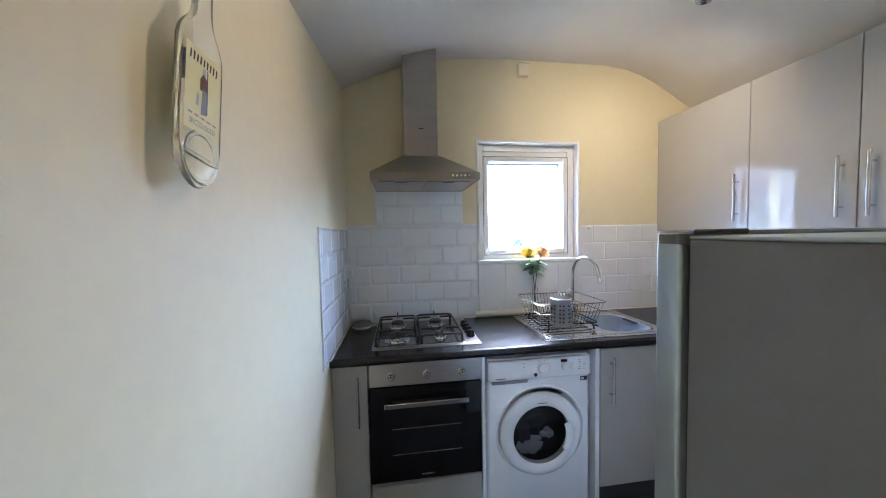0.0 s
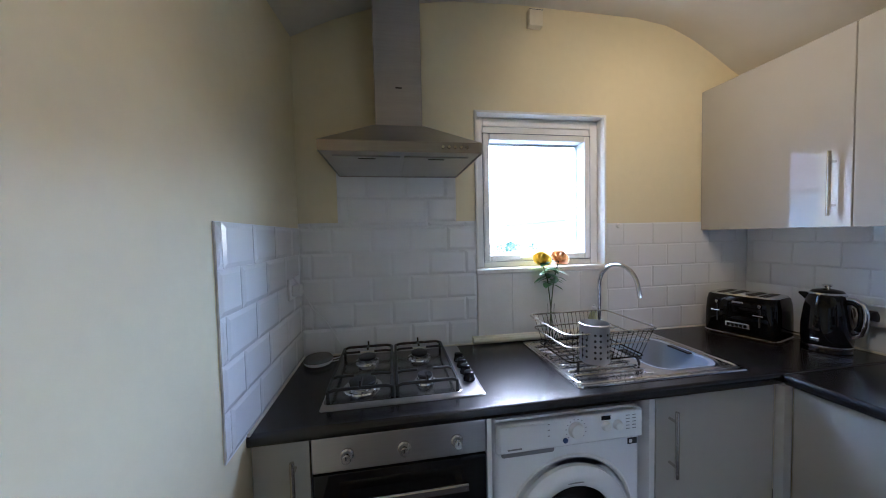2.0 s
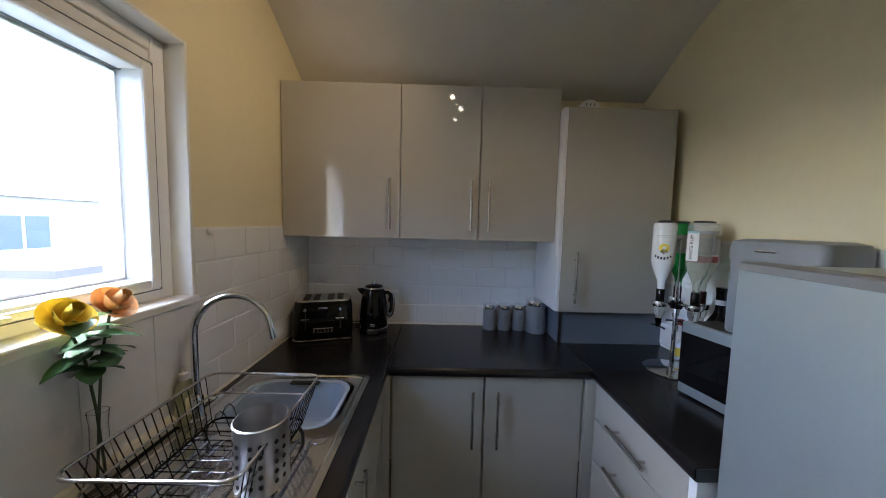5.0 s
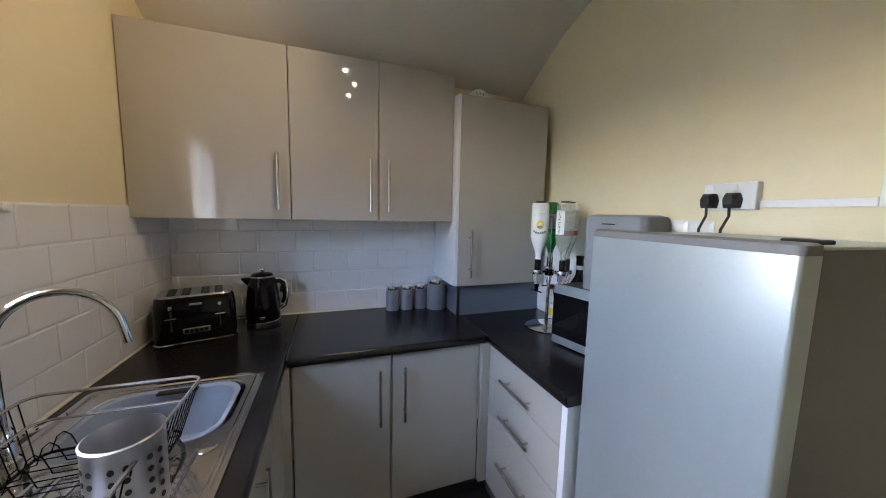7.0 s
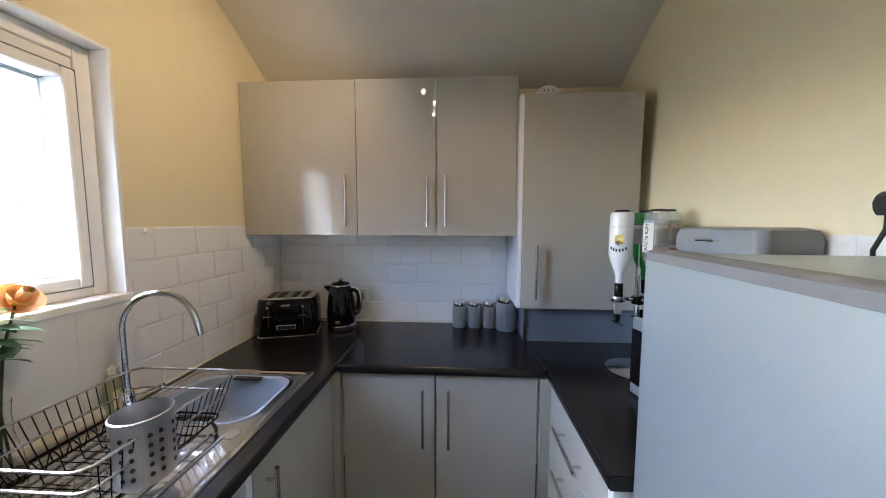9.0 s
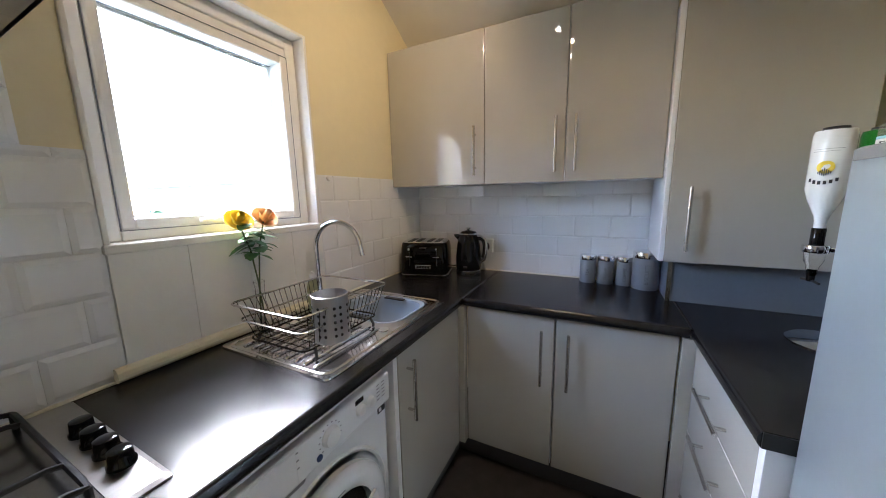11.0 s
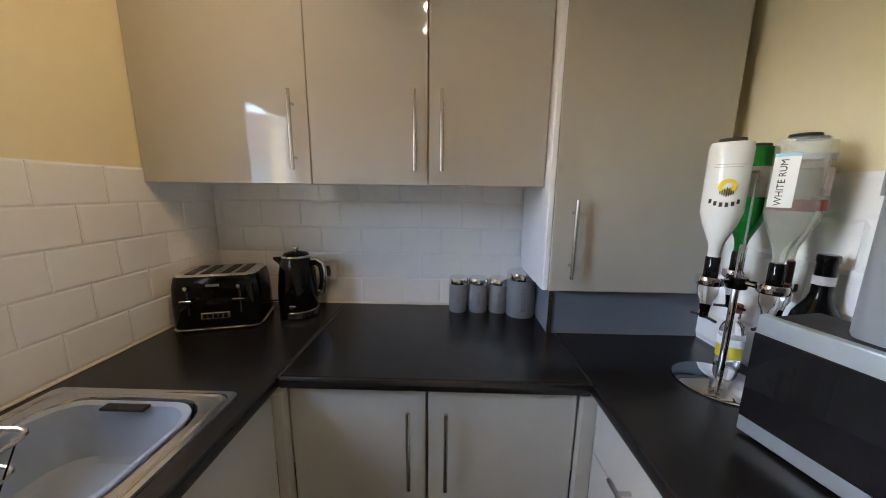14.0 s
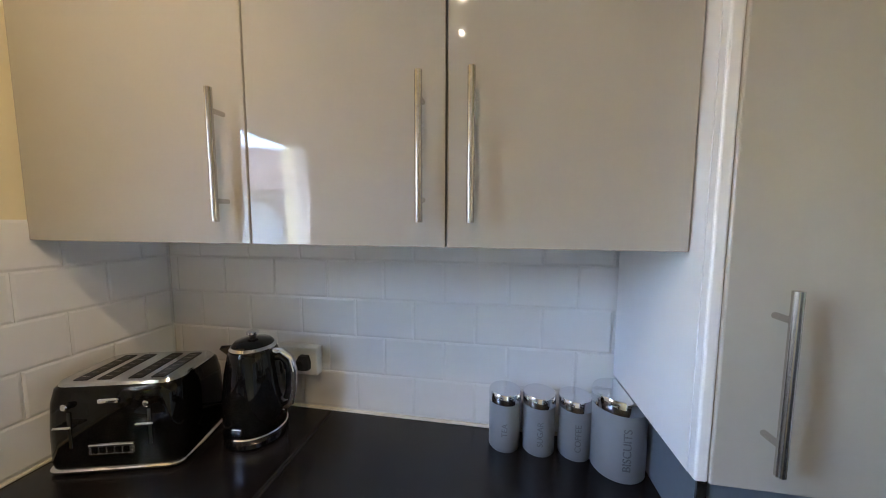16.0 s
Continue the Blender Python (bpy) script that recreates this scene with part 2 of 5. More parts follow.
def structure(name, bm, material, smooth=False):
    return tagged(part(name, bm, material, smooth=smooth), kind="structure")


structure("floor", slab(-0.12, 2.62, LEAD - 0.1, 0.28, -0.08, 0.0), FLOOR)
structure("wall_west", slab(-0.12, 0.0, LEAD, 0.0, 0.0, 2.9), WALL)
wall_east = structure("wall_east", slab(ROOM_X, ROOM_X + 0.12, BACK, 0.0, 0.0, 2.9), WALL)
wall_south = structure("wall_south", slab(0.80, 2.62, BACK - 0.12, BACK, 0.0, 2.9), WALL)
structure("wall_passage", slab(0.80, 0.92, LEAD, BACK - 0.12, 0.0, 2.9), WALL)
structure("wall_passage_end", slab(-0.12, 0.92, LEAD - 0.1, LEAD, 0.0, 2.9), WALL)

# window opening
OX0, OX1, OZ0, OZ1 = 0.852, 1.564, 1.280, 2.078
bm = bmesh.new()
put(bm, -0.12, OX0, 0.0, 0.28, 0.0, 2.9)
put(bm, OX1, 2.62, 0.0, 0.28, 0.0, 2.9)
put(bm, OX0, OX1, 0.0, 0.28, 0.0, OZ0)
put(bm, OX0, OX1, 0.0, 0.28, OZ1, 2.9)
wall_north = structure("wall_north", bm, WALL)

bm = bmesh.new()
xs = [-0.12 + 2.74 * i / 44 for i in range(45)]
ys = [LEAD - 0.1 + (0.28 - LEAD + 0.1) * j / 12 for j in range(13)]
grid = [[bm.verts.new((x, y, ceiling_height(x, y) if y > -2.2 else ceiling_height(x, -2.2))) for x in xs] for y in ys]
top = [[bm.verts.new((x, y, 2.95)) for x in xs] for y in ys]
for j in range(12):
    for i in range(44):
        bm.faces.new((grid[j][i], grid[j][i + 1], grid[j + 1][i + 1], grid[j + 1][i]))
        bm.faces.new((top[j][i], top[j + 1][i], top[j + 1][i + 1], top[j][i + 1]))
structure("ceiling", bm, CEIL, smooth=True)

# window: painted lining, fixed frame, opening sash, panes
window = thing("window_1", pose(0, 0, 0), "white plastic casement window with painted lining", "window", kind="structure")


def border(x0, x1, z0, z1, w, y0, y1, bevel=0.004):
    bm = bmesh.new()
    put(bm, x0, x0 + w, y0, y1, z0, z1, bevel)
    put(bm, x1 - w, x1, y0, y1, z0, z1, bevel)
    put(bm, x0 + w, x1 - w, y0, y1, z0, z0 + w, bevel)
    put(bm, x0 + w, x1 - w, y0, y1, z1 - w, z1, bevel)
    return bm


part("window_lining", border(0.845, 1.571, 1.277, 2.085, 0.013, -0.012, 0.165, 0.003), WOODW, window)
part("window_frame", border(0.858, 1.558, 1.290, 2.072, 0.045, 0.050, 0.160, 0.005), UPVC, window)
sash = part("sash", border(0.904, 1.512, 1.322, 1.990, 0.034, 0.043, 0.150, 0.008), UPVC, window)
part("top_rail", slab(0.904, 1.512, 0.055, 0.150, 1.993, 2.026, 0.004), UPVC, window)
part("sash_seal", border(0.9015, 1.5145, 1.3195, 1.9925, 0.0025, 0.047, 0.062, 0.0005), GREYB, sash, "thin dark line around the sash")
part("glazing_bead", border(0.9325, 1.4835, 1.3525, 1.9595, 0.0035, 0.104, 0.1155, 0.0005), GREYB, sash, "black rubber glazing seal")
part("spacer_bar", border(0.936, 1.480, 1.356, 1.956, 0.008, 0.121, 0.134, 0.001), CARC, sash, "silver spacer bar inside the double glazing")
pane = part("pane", slab(0.936, 1.480, 0.116, 0.120, 1.356, 1.956), GLASS, window)
pane.visible_shadow = False
part("window_board", slab(0.840, 1.577, -0.022, 0.048, 1.264, 1.291, 0.006), WOODW, window)
bm = slab(1.12, 1.20, 0.031, 0.043, 1.328, 1.346, 0.004)
put(bm, 1.095, 1.145, 0.013, 0.031, 1.331, 1.343, 0.004)
part("window_handle", bm, WHITEP, window)

# boarding below the window with a rounded bead along the worktop
panel = thing("boarding", pose(0, 0, 0), "white painted boards below the window", "panel", kind="structure")
for a, b in ((0.846, 1.0305), (1.0315, 1.2205), (1.2215, 1.4105), (1.4115, 1.572)):
    part("board", slab(a, b, -0.014, 0.0, 0.945, 1.268, 0.0008), WOODW, panel)
bm = bmesh.new()
tube(bm, [(0.815, -0.018, 0.932), (1.572, -0.018, 0.932)], 0.021, 12)
part("rounded_bead", bm, CREAMW, panel, "aged cream rounded bead")

# ---- worktops ----
def nose(depth0, depth1, z0=0.870, z1=WT):
    """Section of a worktop with a rounded front."""
    r = (z1 - z0) / 2
    arc = [(depth0 + r * 0.6 - 0.6 * r * math.sin(radians(a)), (z0 + z1) / 2 + r * math.cos(radians(a))) for a in range(0, 181, 20)]
    return arc + [(depth1, z0), (depth1, z1)]


wt = thing("worktop", pose(0, 0, 0), "black laminate worktop under the window holding hob and sink", "worktop")
part("front_edge", prism(nose(-0.600, -0.505), 0.0, ROOM_X - 0.002, "x"), WORKTOP, wt)
bm = bmesh.new()
put(bm, 0.0, 1.435, -0.505, -0.002, 0.870, WT)
put(bm, 1.765, ROOM_X - 0.002, -0.505, -0.002, 0.870, WT)
put(bm, 1.435, 1.765, -0.095, -0.002, 0.870, WT)
part("top", bm, WORKTOP, wt)
wt = thing("worktop", pose(0, 0, 0), "black laminate worktop below the wall cabinets", "worktop")
part("front_edge", prism(nose(1.872, 1.940), -1.499, -0.601, "y"), WORKTOP, wt)
part("top", slab(1.940, 2.498, -1.499, -0.601, 0.870, WT), WORKTOP, wt)
for y in (-0.600, -1.500):
    part("joint_strip", slab(1.874, 2.485, y - 0.003, y + 0.003, WT - 0.004, WT + 0.0012, 0.0005), BLACKM, wt, "thin black joint strip")
wt = thing("worktop", pose(0, 0, 0), "black laminate worktop with microwave and drinks stand", "worktop")
part("front_edge", prism([(-3.0 - y, z) for y, z in nose(-1.500, -1.430)], 1.318, ROOM_X - 0.002, "x"), WORKTOP, wt)
part("top", slab(1.318, ROOM_X - 0.002, -2.037, -1.570, 0.870, WT), WORKTOP, wt)
part("end_cap", slab(1.3145, 1.3178, -2.037, -1.508, 0.872, WT - 0.002), BLACKM, wt)

# ---- cabinets ----
def bar_handle(parent, m, length, r=0.0068):
    """A bar on two posts; it runs along its own z and stands off along its own -y."""
    bm = bmesh.new()
    tube(bm, [(0, -0.032, -length / 2), (0, -0.032, length / 2)], r, 10)
    for s in (-1, 1):
        tube(bm, [(0, 0.0, s * length * 0.34), (0, -0.032, s * length * 0.34)], r * 0.75, 8)
    ob = part("handle", bm, NICKEL, parent, "satin metal bar handle", smooth=True)
    ob.matrix_local = m
    return ob


def door_slab(name, parent, x0, x1, y0, y1, z0, z1):
    return part(name, slab(x0, x1, y0, y1, z0, z1, 0.0018, 2), GLOSS, parent)


EAST = pose(0, 0, 0, 0, 0, -90)   # local -y looks to -x


# wall cabinets on the east wall
UX = 2.172
for i, (a, b, hy) in enumerate(((-0.004, -0.604, -0.556), (-0.607, -1.010, -0.968), (-1.013, -1.412, -1.058))):
    c = thing("wall_cabinet", pose(2.33, (a + b) / 2, 1.465),
              ("wide " if i == 0 else "") + "wall cabinet with glossy stone-coloured door", "cabinet", "wall cabinets above the worktop")
    oy = (a + b) / 2
    part("body", slab(UX + 0.021 - 2.33, 2.486 - 2.33, b - oy + 0.001, a - oy - 0.001, 0.0, 0.77), CARC, c)
    d = door_slab("door", c, UX - 2.33, UX + 0.019 - 2.33, b - oy + 0.0005, a - oy - 0.0005, -0.002, 0.771)
    bar_handle(d, Matrix.Translation((UX - 2.33, hy - oy, 0.172)) @ EAST, 0.255)

# taller boiler cupboard
c = thing("boiler_cupboard", pose(2.300, -1.706, 1.108), "tall glossy stone-coloured wall cupboard beside the wall cabinets", "cabinet")
part("body", slab(2.151 - 2.31, 2.486 - 2.31, -0.270, 0.291, 0.0, 1.022), CARC, c)
d = part("door", slab(2.128 - 2.31, 2.149 - 2.31, -0.270, 0.272, -0.002, 1.022, 0.004, 3), GLOSS, c)
bar_handle(d, Matrix.Translation((2.128 - 2.31, 0.207, 0.182)) @ EAST, 0.262)
part("corner_post", slab(2.130 - 2.31, 2.150 - 2.31, 0.2724, 0.292, 0.0, 1.022, 0.004, 3), CARC, c, "white rounded corner post")
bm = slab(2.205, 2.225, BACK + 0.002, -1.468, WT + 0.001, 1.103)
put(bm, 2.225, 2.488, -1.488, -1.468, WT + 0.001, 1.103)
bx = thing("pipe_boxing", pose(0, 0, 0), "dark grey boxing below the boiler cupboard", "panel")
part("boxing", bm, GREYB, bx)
part("corner_strip", slab(2.199, 2.2045, -1.482, -1.466, WT + 0.001, 1.103), NICKEL, bx, "thin metal corner strip")

# base units under the window
FY = -0.580
u = thing("base_cabinet", pose(0.085, -0.3, 0.0), "narrow base cabinet with glossy grey door beside the oven", "cabinet", "base cabinets")
part("body", slab(-0.083, 0.078, -0.258, 0.27, 0.12, 0.868), CARC, u)
d = part("door", slab(-0.082, 0.078, -0.280, -0.261, 0.123, 0.866, 0.002), GLOSS, u)
bar_handle(d, pose(0.037, -0.280, 0.707), 0.235)
u = thing("base_cabinet", pose(1.60, -0.3, 0.0), "sink base cabinet with glossy grey door", "cabinet", "base cabinets")
bm = slab(-0.285, -0.262, -0.278, 0.27, 0.0, 0.868, 0.001)
put(bm, 0.268, 0.286, -0.258, 0.27, 0.12, 0.868)
put(bm, -0.262, 0.268, 0.255, 0.27, 0.12, 0.868)
put(bm, -0.262, 0.268, -0.258, 0.255, 0.12, 0.14)
part("body", bm, CARC, u)
d = part("door", slab(-0.258, 0.262, -0.280, -0.261, 0.123, 0.862, 0.002), GLOSS, u)
bar_handle(d, pose(-0.203, -0.280, 0.705), 0.240)

# base units on the east side
BX = 1.900
for i, (a, b, hy) in enumerate(((-0.612, -1.027, -0.976), (-1.032, -1.476, -1.088))):
    oy = (a + b) / 2
    u = thing("base_cabinet", pose(2.2, oy, 0.0), "base cabinet with plain glossy grey door", "cabinet", "base cabinets")
    part("body", slab(BX + 0.022 - 2.2, 0.28, b - oy, a - oy, 0.12, 0.868), CARC, u)
    d = part("door", slab(BX - 2.2, BX + 0.02 - 2.2, b - oy + 0.0015, a - oy - 0.0015, 0.123, 0.862, 0.002), GLOSS, u)
    bar_handle(d, Matrix.Translation((BX - 2.2, hy - oy, 0.676)) @ EAST, 0.262)
tagged(part("corner_filler", slab(1.8645, 1.905, -0.610, -0.578, 0.12, 0.868, 0.002), GLOSS), "glossy grey corner filler between cabinets", "filler")
tagged(part("corner_filler", slab(1.8745, 1.903, -1.522, -1.4785, 0.12, 0.868, 0.002), GLOSS), "glossy grey corner filler beside the drawers", "filler")

# drawer unit on the south side
u = thing("drawer_unit", pose(1.58, -1.78, 0.0), "drawer unit with three glossy pale fronts", "drawers")
part("body", slab(-0.254, 0.293, -0.25, 0.238, 0.12, 0.868), CARC, u)
for z0, z1, hz in ((0.700, 0.862, 0.757), (0.512, 0.697, 0.582), (0.123, 0.509, 0.345)):
    d = part("drawer_front", slab(-0.228, 0.293, 0.241, 0.260, z0, z1, 0.002), GLOSS, u)
    bar_handle(d, pose(0.028, 0.260, hz) @ pose(0, 0, 0, 0, 90, 180), 0.225)
part("end_panel", slab(-0.258, -0.231, -0.25, 0.262, 0.0, 0.868, 0.001), CARC, u)

k = thing("kickboard", pose(0, 0, 0), "dark kickboards below the base units", "kickboard", kind="structure")
part("board", slab(0.002, 0.165, -0.54, -0.525, 0.0, 0.119), KICK, k)
part("board", slab(1.338, 1.945, -0.54, -0.525, 0.0, 0.119), KICK, k)
part("board", slab(1.945, 1.96, -1.55, -0.541, 0.0, 0.119), KICK, k)
part("board", slab(1.330, 1.944, -1.575, -1.56, 0.0, 0.119), KICK, k)

# ---- oven ----
oven = thing("oven", pose(0.4375, -0.30, 0.0), "built-in steel and black glass oven under the hob", "oven")
part("housing", slab(-0.262, 0.262, -0.255, 0.27, 0.12, 0.868), BLACKM, oven)
part("control_panel", slab(-0.268, 0.268, -0.288, -0.256, 0.762, 0.868, 0.003), STEEL, oven)
for x in (-0.165, 0.005, 0.172):
    kn = part("knob", spin(lathe([(0.020, 0), (0.020, 0.006), (0.016, 0.010), (0.0145, 0.026), (0.012, 0.029)], 24), pose(x, -0.288, 0.813, 90)), NICKEL, oven, smooth=True)
    part("pointer", slab(x - 0.0016, x + 0.0016, -0.3185, -0.317, 0.813, 0.824), INK, kn)
od = part("oven_door", slab(-0.268, 0.268, -0.288, -0.256, 0.296, 0.756, 0.003), BLACKGL, oven)
part("door_window", slab(-0.20, 0.20, -0.2905, -0.2875, 0.36, 0.66, 0.001), SMOKED, od)
bm = slab(-0.198, 0.200, -0.332, -0.318, 0.674, 0.698, 0.004)
put(bm, -0.185, -0.165, -0.32, -0.288, 0.679, 0.693)
put(bm, 0.165, 0.185, -0.32, -0.288, 0.679, 0.693)
part("door_handle", bm, POLISH, od)
for z in (0.43, 0.555):
    bm = bmesh.new()
    tube(bm, [(-0.165, -0.2912, z), (0.165, -0.2912, z)], 0.0014, 6)
    part("shelf_rail", bm, HOODS, od, smooth=True)
part("maker_mark", slab(-0.03, 0.03, -0.2895, -0.2885, 0.318, 0.324), GREYMARK, od)
part("trim", slab(-0.268, 0.268, -0.288, -0.256, 0.276, 0.294, 0.002), STEEL, oven)
part("lower_panel", slab(-0.268, 0.268, -0.280, -0.258, 0.122, 0.273, 0.002), GLOSS, oven)
part("side_strip", slab(0.272, 0.288, -0.286, 0.27, 0.0, 0.868, 0.001), CARC, oven, "white end panel beside the oven")

# ---- washing machine ----
wm = thing("washing_machine", pose(1.015, -0.30, 0.0), "white front-loading washing machine under the worktop", "washing machine")
bm = loft(bmesh.new(), [rrect(0, 0.0, 0.55, 0.52, 0.02, 0.012), rrect(0, 0.0, 0.556, 0.526, 0.02, 0.03), rrect(0, 0.0, 0.556, 0.526, 0.022, 0.825),
                        rrect(0, 0.0, 0.545, 0.515, 0.022, 0.842)])
part("cabinet", bm, WHITEE, wm, smooth=True)
cp = part("control_panel", slab(-0.272, 0.272, -0.282, -0.255, 0.735, 0.836, 0.008, 3), WHITEE, wm)
for x, r in ((0.012, 0.026), (0.125, 0.016), (0.170, 0.016)):
    part("dial", spin(lathe([(r * 1.1, 0), (r * 1.1, 0.003), (r, 0.005), (r * 0.9, 0.013), (r * 0.7, 0.0145)], 28), pose(x, -0.282, 0.790, 90)), WHITEP, cp, smooth=True)
part("display", slab(0.108, 0.142, -0.2835, -0.2815, 0.812, 0.826), DISPLAY, cp, "small dark display")
part("start_button", spin(lathe([(0.009, 0), (0.009, 0.003), (0.007, 0.004)], 20), pose(-0.028, -0.282, 0.758, 90)), INKBL, cp, smooth=True)
bm = bmesh.new()
for i in range(12):
    a = radians(-130 + 260 * i / 11)
    put(bm, 0.012 + 0.037 * math.sin(a) - 0.002, 0.012 + 0.037 * math.sin(a) + 0.002, -0.2832, -0.2815, 0.790 + 0.037 * math.cos(a) - 0.001, 0.790 + 0.037 * math.cos(a) + 0.001)
for cxx in (-0.225, -0.165, -0.105):
    for r in range(6):
        put(bm, cxx - 0.018, cxx + (0.012 if r % 2 else 0.02), -0.2832, -0.2815, 0.820 - r * 0.010, 0.8225 - r * 0.010)
for x in (0.21, 0.235):
    for r in range(5):
        put(bm, x - 0.007, x + 0.007, -0.2832, -0.2815, 0.818 - r * 0.012, 0.820 - r * 0.012)
tagged(part("printed_marks", bm, GREYMARK, cp), kind="stuff")
part("drawer_front", slab(-0.262, -0.09, -0.2835, -0.268, 0.742, 0.830, 0.003), WHITEE, cp)
part("badge", slab(-0.235, -0.185, -0.2845, -0.283, 0.748, 0.753), GREYMARK, cp)
bm = slab(0.225, 0.262, -0.2645, -0.2625, 0.700, 0.722)
part("sticker", bm, INK, wm, "small dark energy sticker")
part("sticker_mark", slab(0.230, 0.242, -0.2658, -0.2642, 0.705, 0.717), LABELW, wm)


def disc_front(profile, x, z, y, n=48, cap0=True, cap1=True):
    return spin(lathe(profile, n, cap0, cap1), pose(x, y, z, 90))


part("door_recess", disc_front([(0.240, 0.0), (0.236, 0.007), (0.232, 0.008), (0.224, 0.001)], 0.006, 0.456, -0.262), WHITEP, wm, smooth=True)
wd = part("door", disc_front([(0.212, 0.002), (0.214, 0.020), (0.206, 0.032), (0.185, 0.040), (0.163, 0.038), (0.150, 0.030), (0.146, 0.006)], 0.0, 0.450, -0.262, cap0=False, cap1=False), WHITEE, wm, smooth=True)
part("drum_back", disc_front([(0.149, 0.003), (0.149, 0.004)], 0.0, 0.450, -0.262), BLACKM, wd)
# Crumpled pale and dark lumps between the drum back and the porthole glass.
RNG = random.Random(12)
for cx, cz, sw, sh, tone in ((-0.055, 0.385, 0.075, 0.045, LUMP), (0.030, 0.395, 0.050, 0.040, LUMPD), (0.035, 0.440, 0.035, 0.030, LUMP), (-0.02, 0.525, 0.05, 0.030, LUMPD), (-0.085, 0.445, 0.030, 0.045, LUMPD)):
    bm = bmesh.new()
    bmesh.ops.create_icosphere(bm, subdivisions=3, radius=1.0)
    fold = [Vector((RNG.uniform(-4, 4), RNG.uniform(-4, 4), RNG.uniform(-4, 4))) for _ in range(4)]
    for v in bm.verts:
        k = 1 + sum(0.13 * math.sin(v.co.dot(f) * 1.8) for f in fold)
        v.co = Vector((cx + v.co.x * sw * k, -0.272 - 0.008 * v.co.y * k, cz + v.co.z * sh * k))
    part("crumpled_lump", bm, tone, wd, "crumpled lump seen through the glass", smooth=True)
part("door_glass", disc_front([(0.149, 0.029), (0.140, 0.030), (0.11, 0.037), (0.06, 0.043), (0.002, 0.045)], 0.0, 0.450, -0.262, cap0=False), PORT, wd, "dark round porthole glass", smooth=True)
arc = []
for i in range(9):
    ca, sa = math.cos(radians(-34 + 7 * i)), math.sin(radians(-34 + 7 * i))
    arc.append([(r * ca, yy, 0.450 + r * sa) for r, yy in ((0.126, -0.296), (0.126, -0.306), (0.160, -0.306), (0.160, -0.296))])
part("door_catch", loft(bmesh.new(), arc), WHITEP, wd)
# Raised grey pad paints the shade inside the drawer's grip recess.
bm = loft(bmesh.new(), [rrect(-0.155, 0.722, 0.19, 0.018, 0.008, 0.0), rrect(-0.155, 0.722, 0.19, 0.018, 0.008, 0.003), rrect(-0.155, 0.724, 0.17, 0.006, 0.002, 0.004)])
part("drawer_grip_shade", spin(bm, pose(0, -0.263, 0, 90)), GREYMARK, wm)
part("maker_mark", slab(-0.03, 0.03, -0.3008, -0.2995, 0.616, 0.624), GREYMARK, wd)
for x in (-0.22, 0.22):
    for y in (-0.2, 0.2):
        part("foot", lathe([(0.02, 0.0), (0.02, 0.013)], 12, cx=x, cy=y), BLACKM, wm)

# ---- cooker hood ----
hood = thing("cooker_hood", pose(0.470, 0, 1.748), "steel chimney cooker hood above the hob", "cooker hood")
HW, HD = 0.552, 0.472


def q(w, d, z):
    return [(-w / 2, 0.0 - 0.012, z), (w / 2, -0.012, z), (w / 2, -d, z), (-w / 2, -d, z)]


bm = bmesh.new()
loft(bm, [q(HW, HD, 0.0), q(HW, HD, 0.036), q(0.214, 0.178, 0.188)], cap0=False)
part("canopy", bm, HOODS, hood)
bm = bmesh.new()
put(bm, -0.1, 0.1, -0.17, -0.012, 0.186, 0.86, 0.002)
ch = part("chimney", bm, HOODS, hood)
part("maker_mark", slab(-0.012, 0.016, -0.1718, -0.1698, 0.345, 0.351), INK, ch)
bm = slab(-HW / 2 + 0.004, HW / 2 - 0.004, -HD + 0.004, -0.016, 0.004, 0.016)
un = part("underside", bm, HOODS, hood)
for s in (-1, 1):
    f = part("filter", slab(s * 0.125 - 0.118, s * 0.125 + 0.118, -HD + 0.07, -0.05, -0.002, 0.004, 0.002), HOODS, un)
    part("filter_slot", slab(s * 0.125 - 0.03, s * 0.125 + 0.03, -HD + 0.085, -HD + 0.095, -0.0035, -0.0015), BLACKM, f)
for i in range(5):
    part("button", spin(lathe([(0.0065, 0), (0.0065, 0.007), (0.005, 0.009)], 14), pose(0.135 + i * 0.021, -HD, 0.018, 90)), CHROME, hood, smooth=True)

# ---- hob ----
hob = thing("gas_hob", pose(0.455, -0.270, WT), "four-burner steel gas hob with black iron grates", "hob")
part("base_plate", loft(bmesh.new(), [rrect(0, 0, 0.552, 0.49, 0.008, 0.0), rrect(0, 0, 0.552, 0.49, 0.008, 0.004), rrect(0, 0, 0.535, 0.47, 0.008, 0.008)]), STEEL, hob)
# Well steel is darkened so its colour carries the dark reflections.
part("well", loft(bmesh.new(), [rrect(-0.035, 0, 0.47, 0.44, 0.02, 0.0085), rrect(-0.035, 0, 0.466, 0.436, 0.02, 0.0095)]), HOBS, hob)
for x, y, r in ((-0.150, -0.115, 0.052), (0.078, -0.115, 0.030), (-0.150, 0.120, 0.040), (0.078, 0.120, 0.040)):
    bn = part("burner", lathe([(r * 1.35, 0.0095), (r * 1.3, 0.015), (r * 1.02, 0.017), (r, 0.028), (r * 0.9, 0.030)], 28, cx=x, cy=y), POLISH, hob, smooth=True)
    part("burner_cap", lathe([(r * 0.92, 0.0305), (r * 0.95, 0.036), (r * 0.8, 0.040)], 28, cx=x, cy=y), IRON, bn, smooth=True)
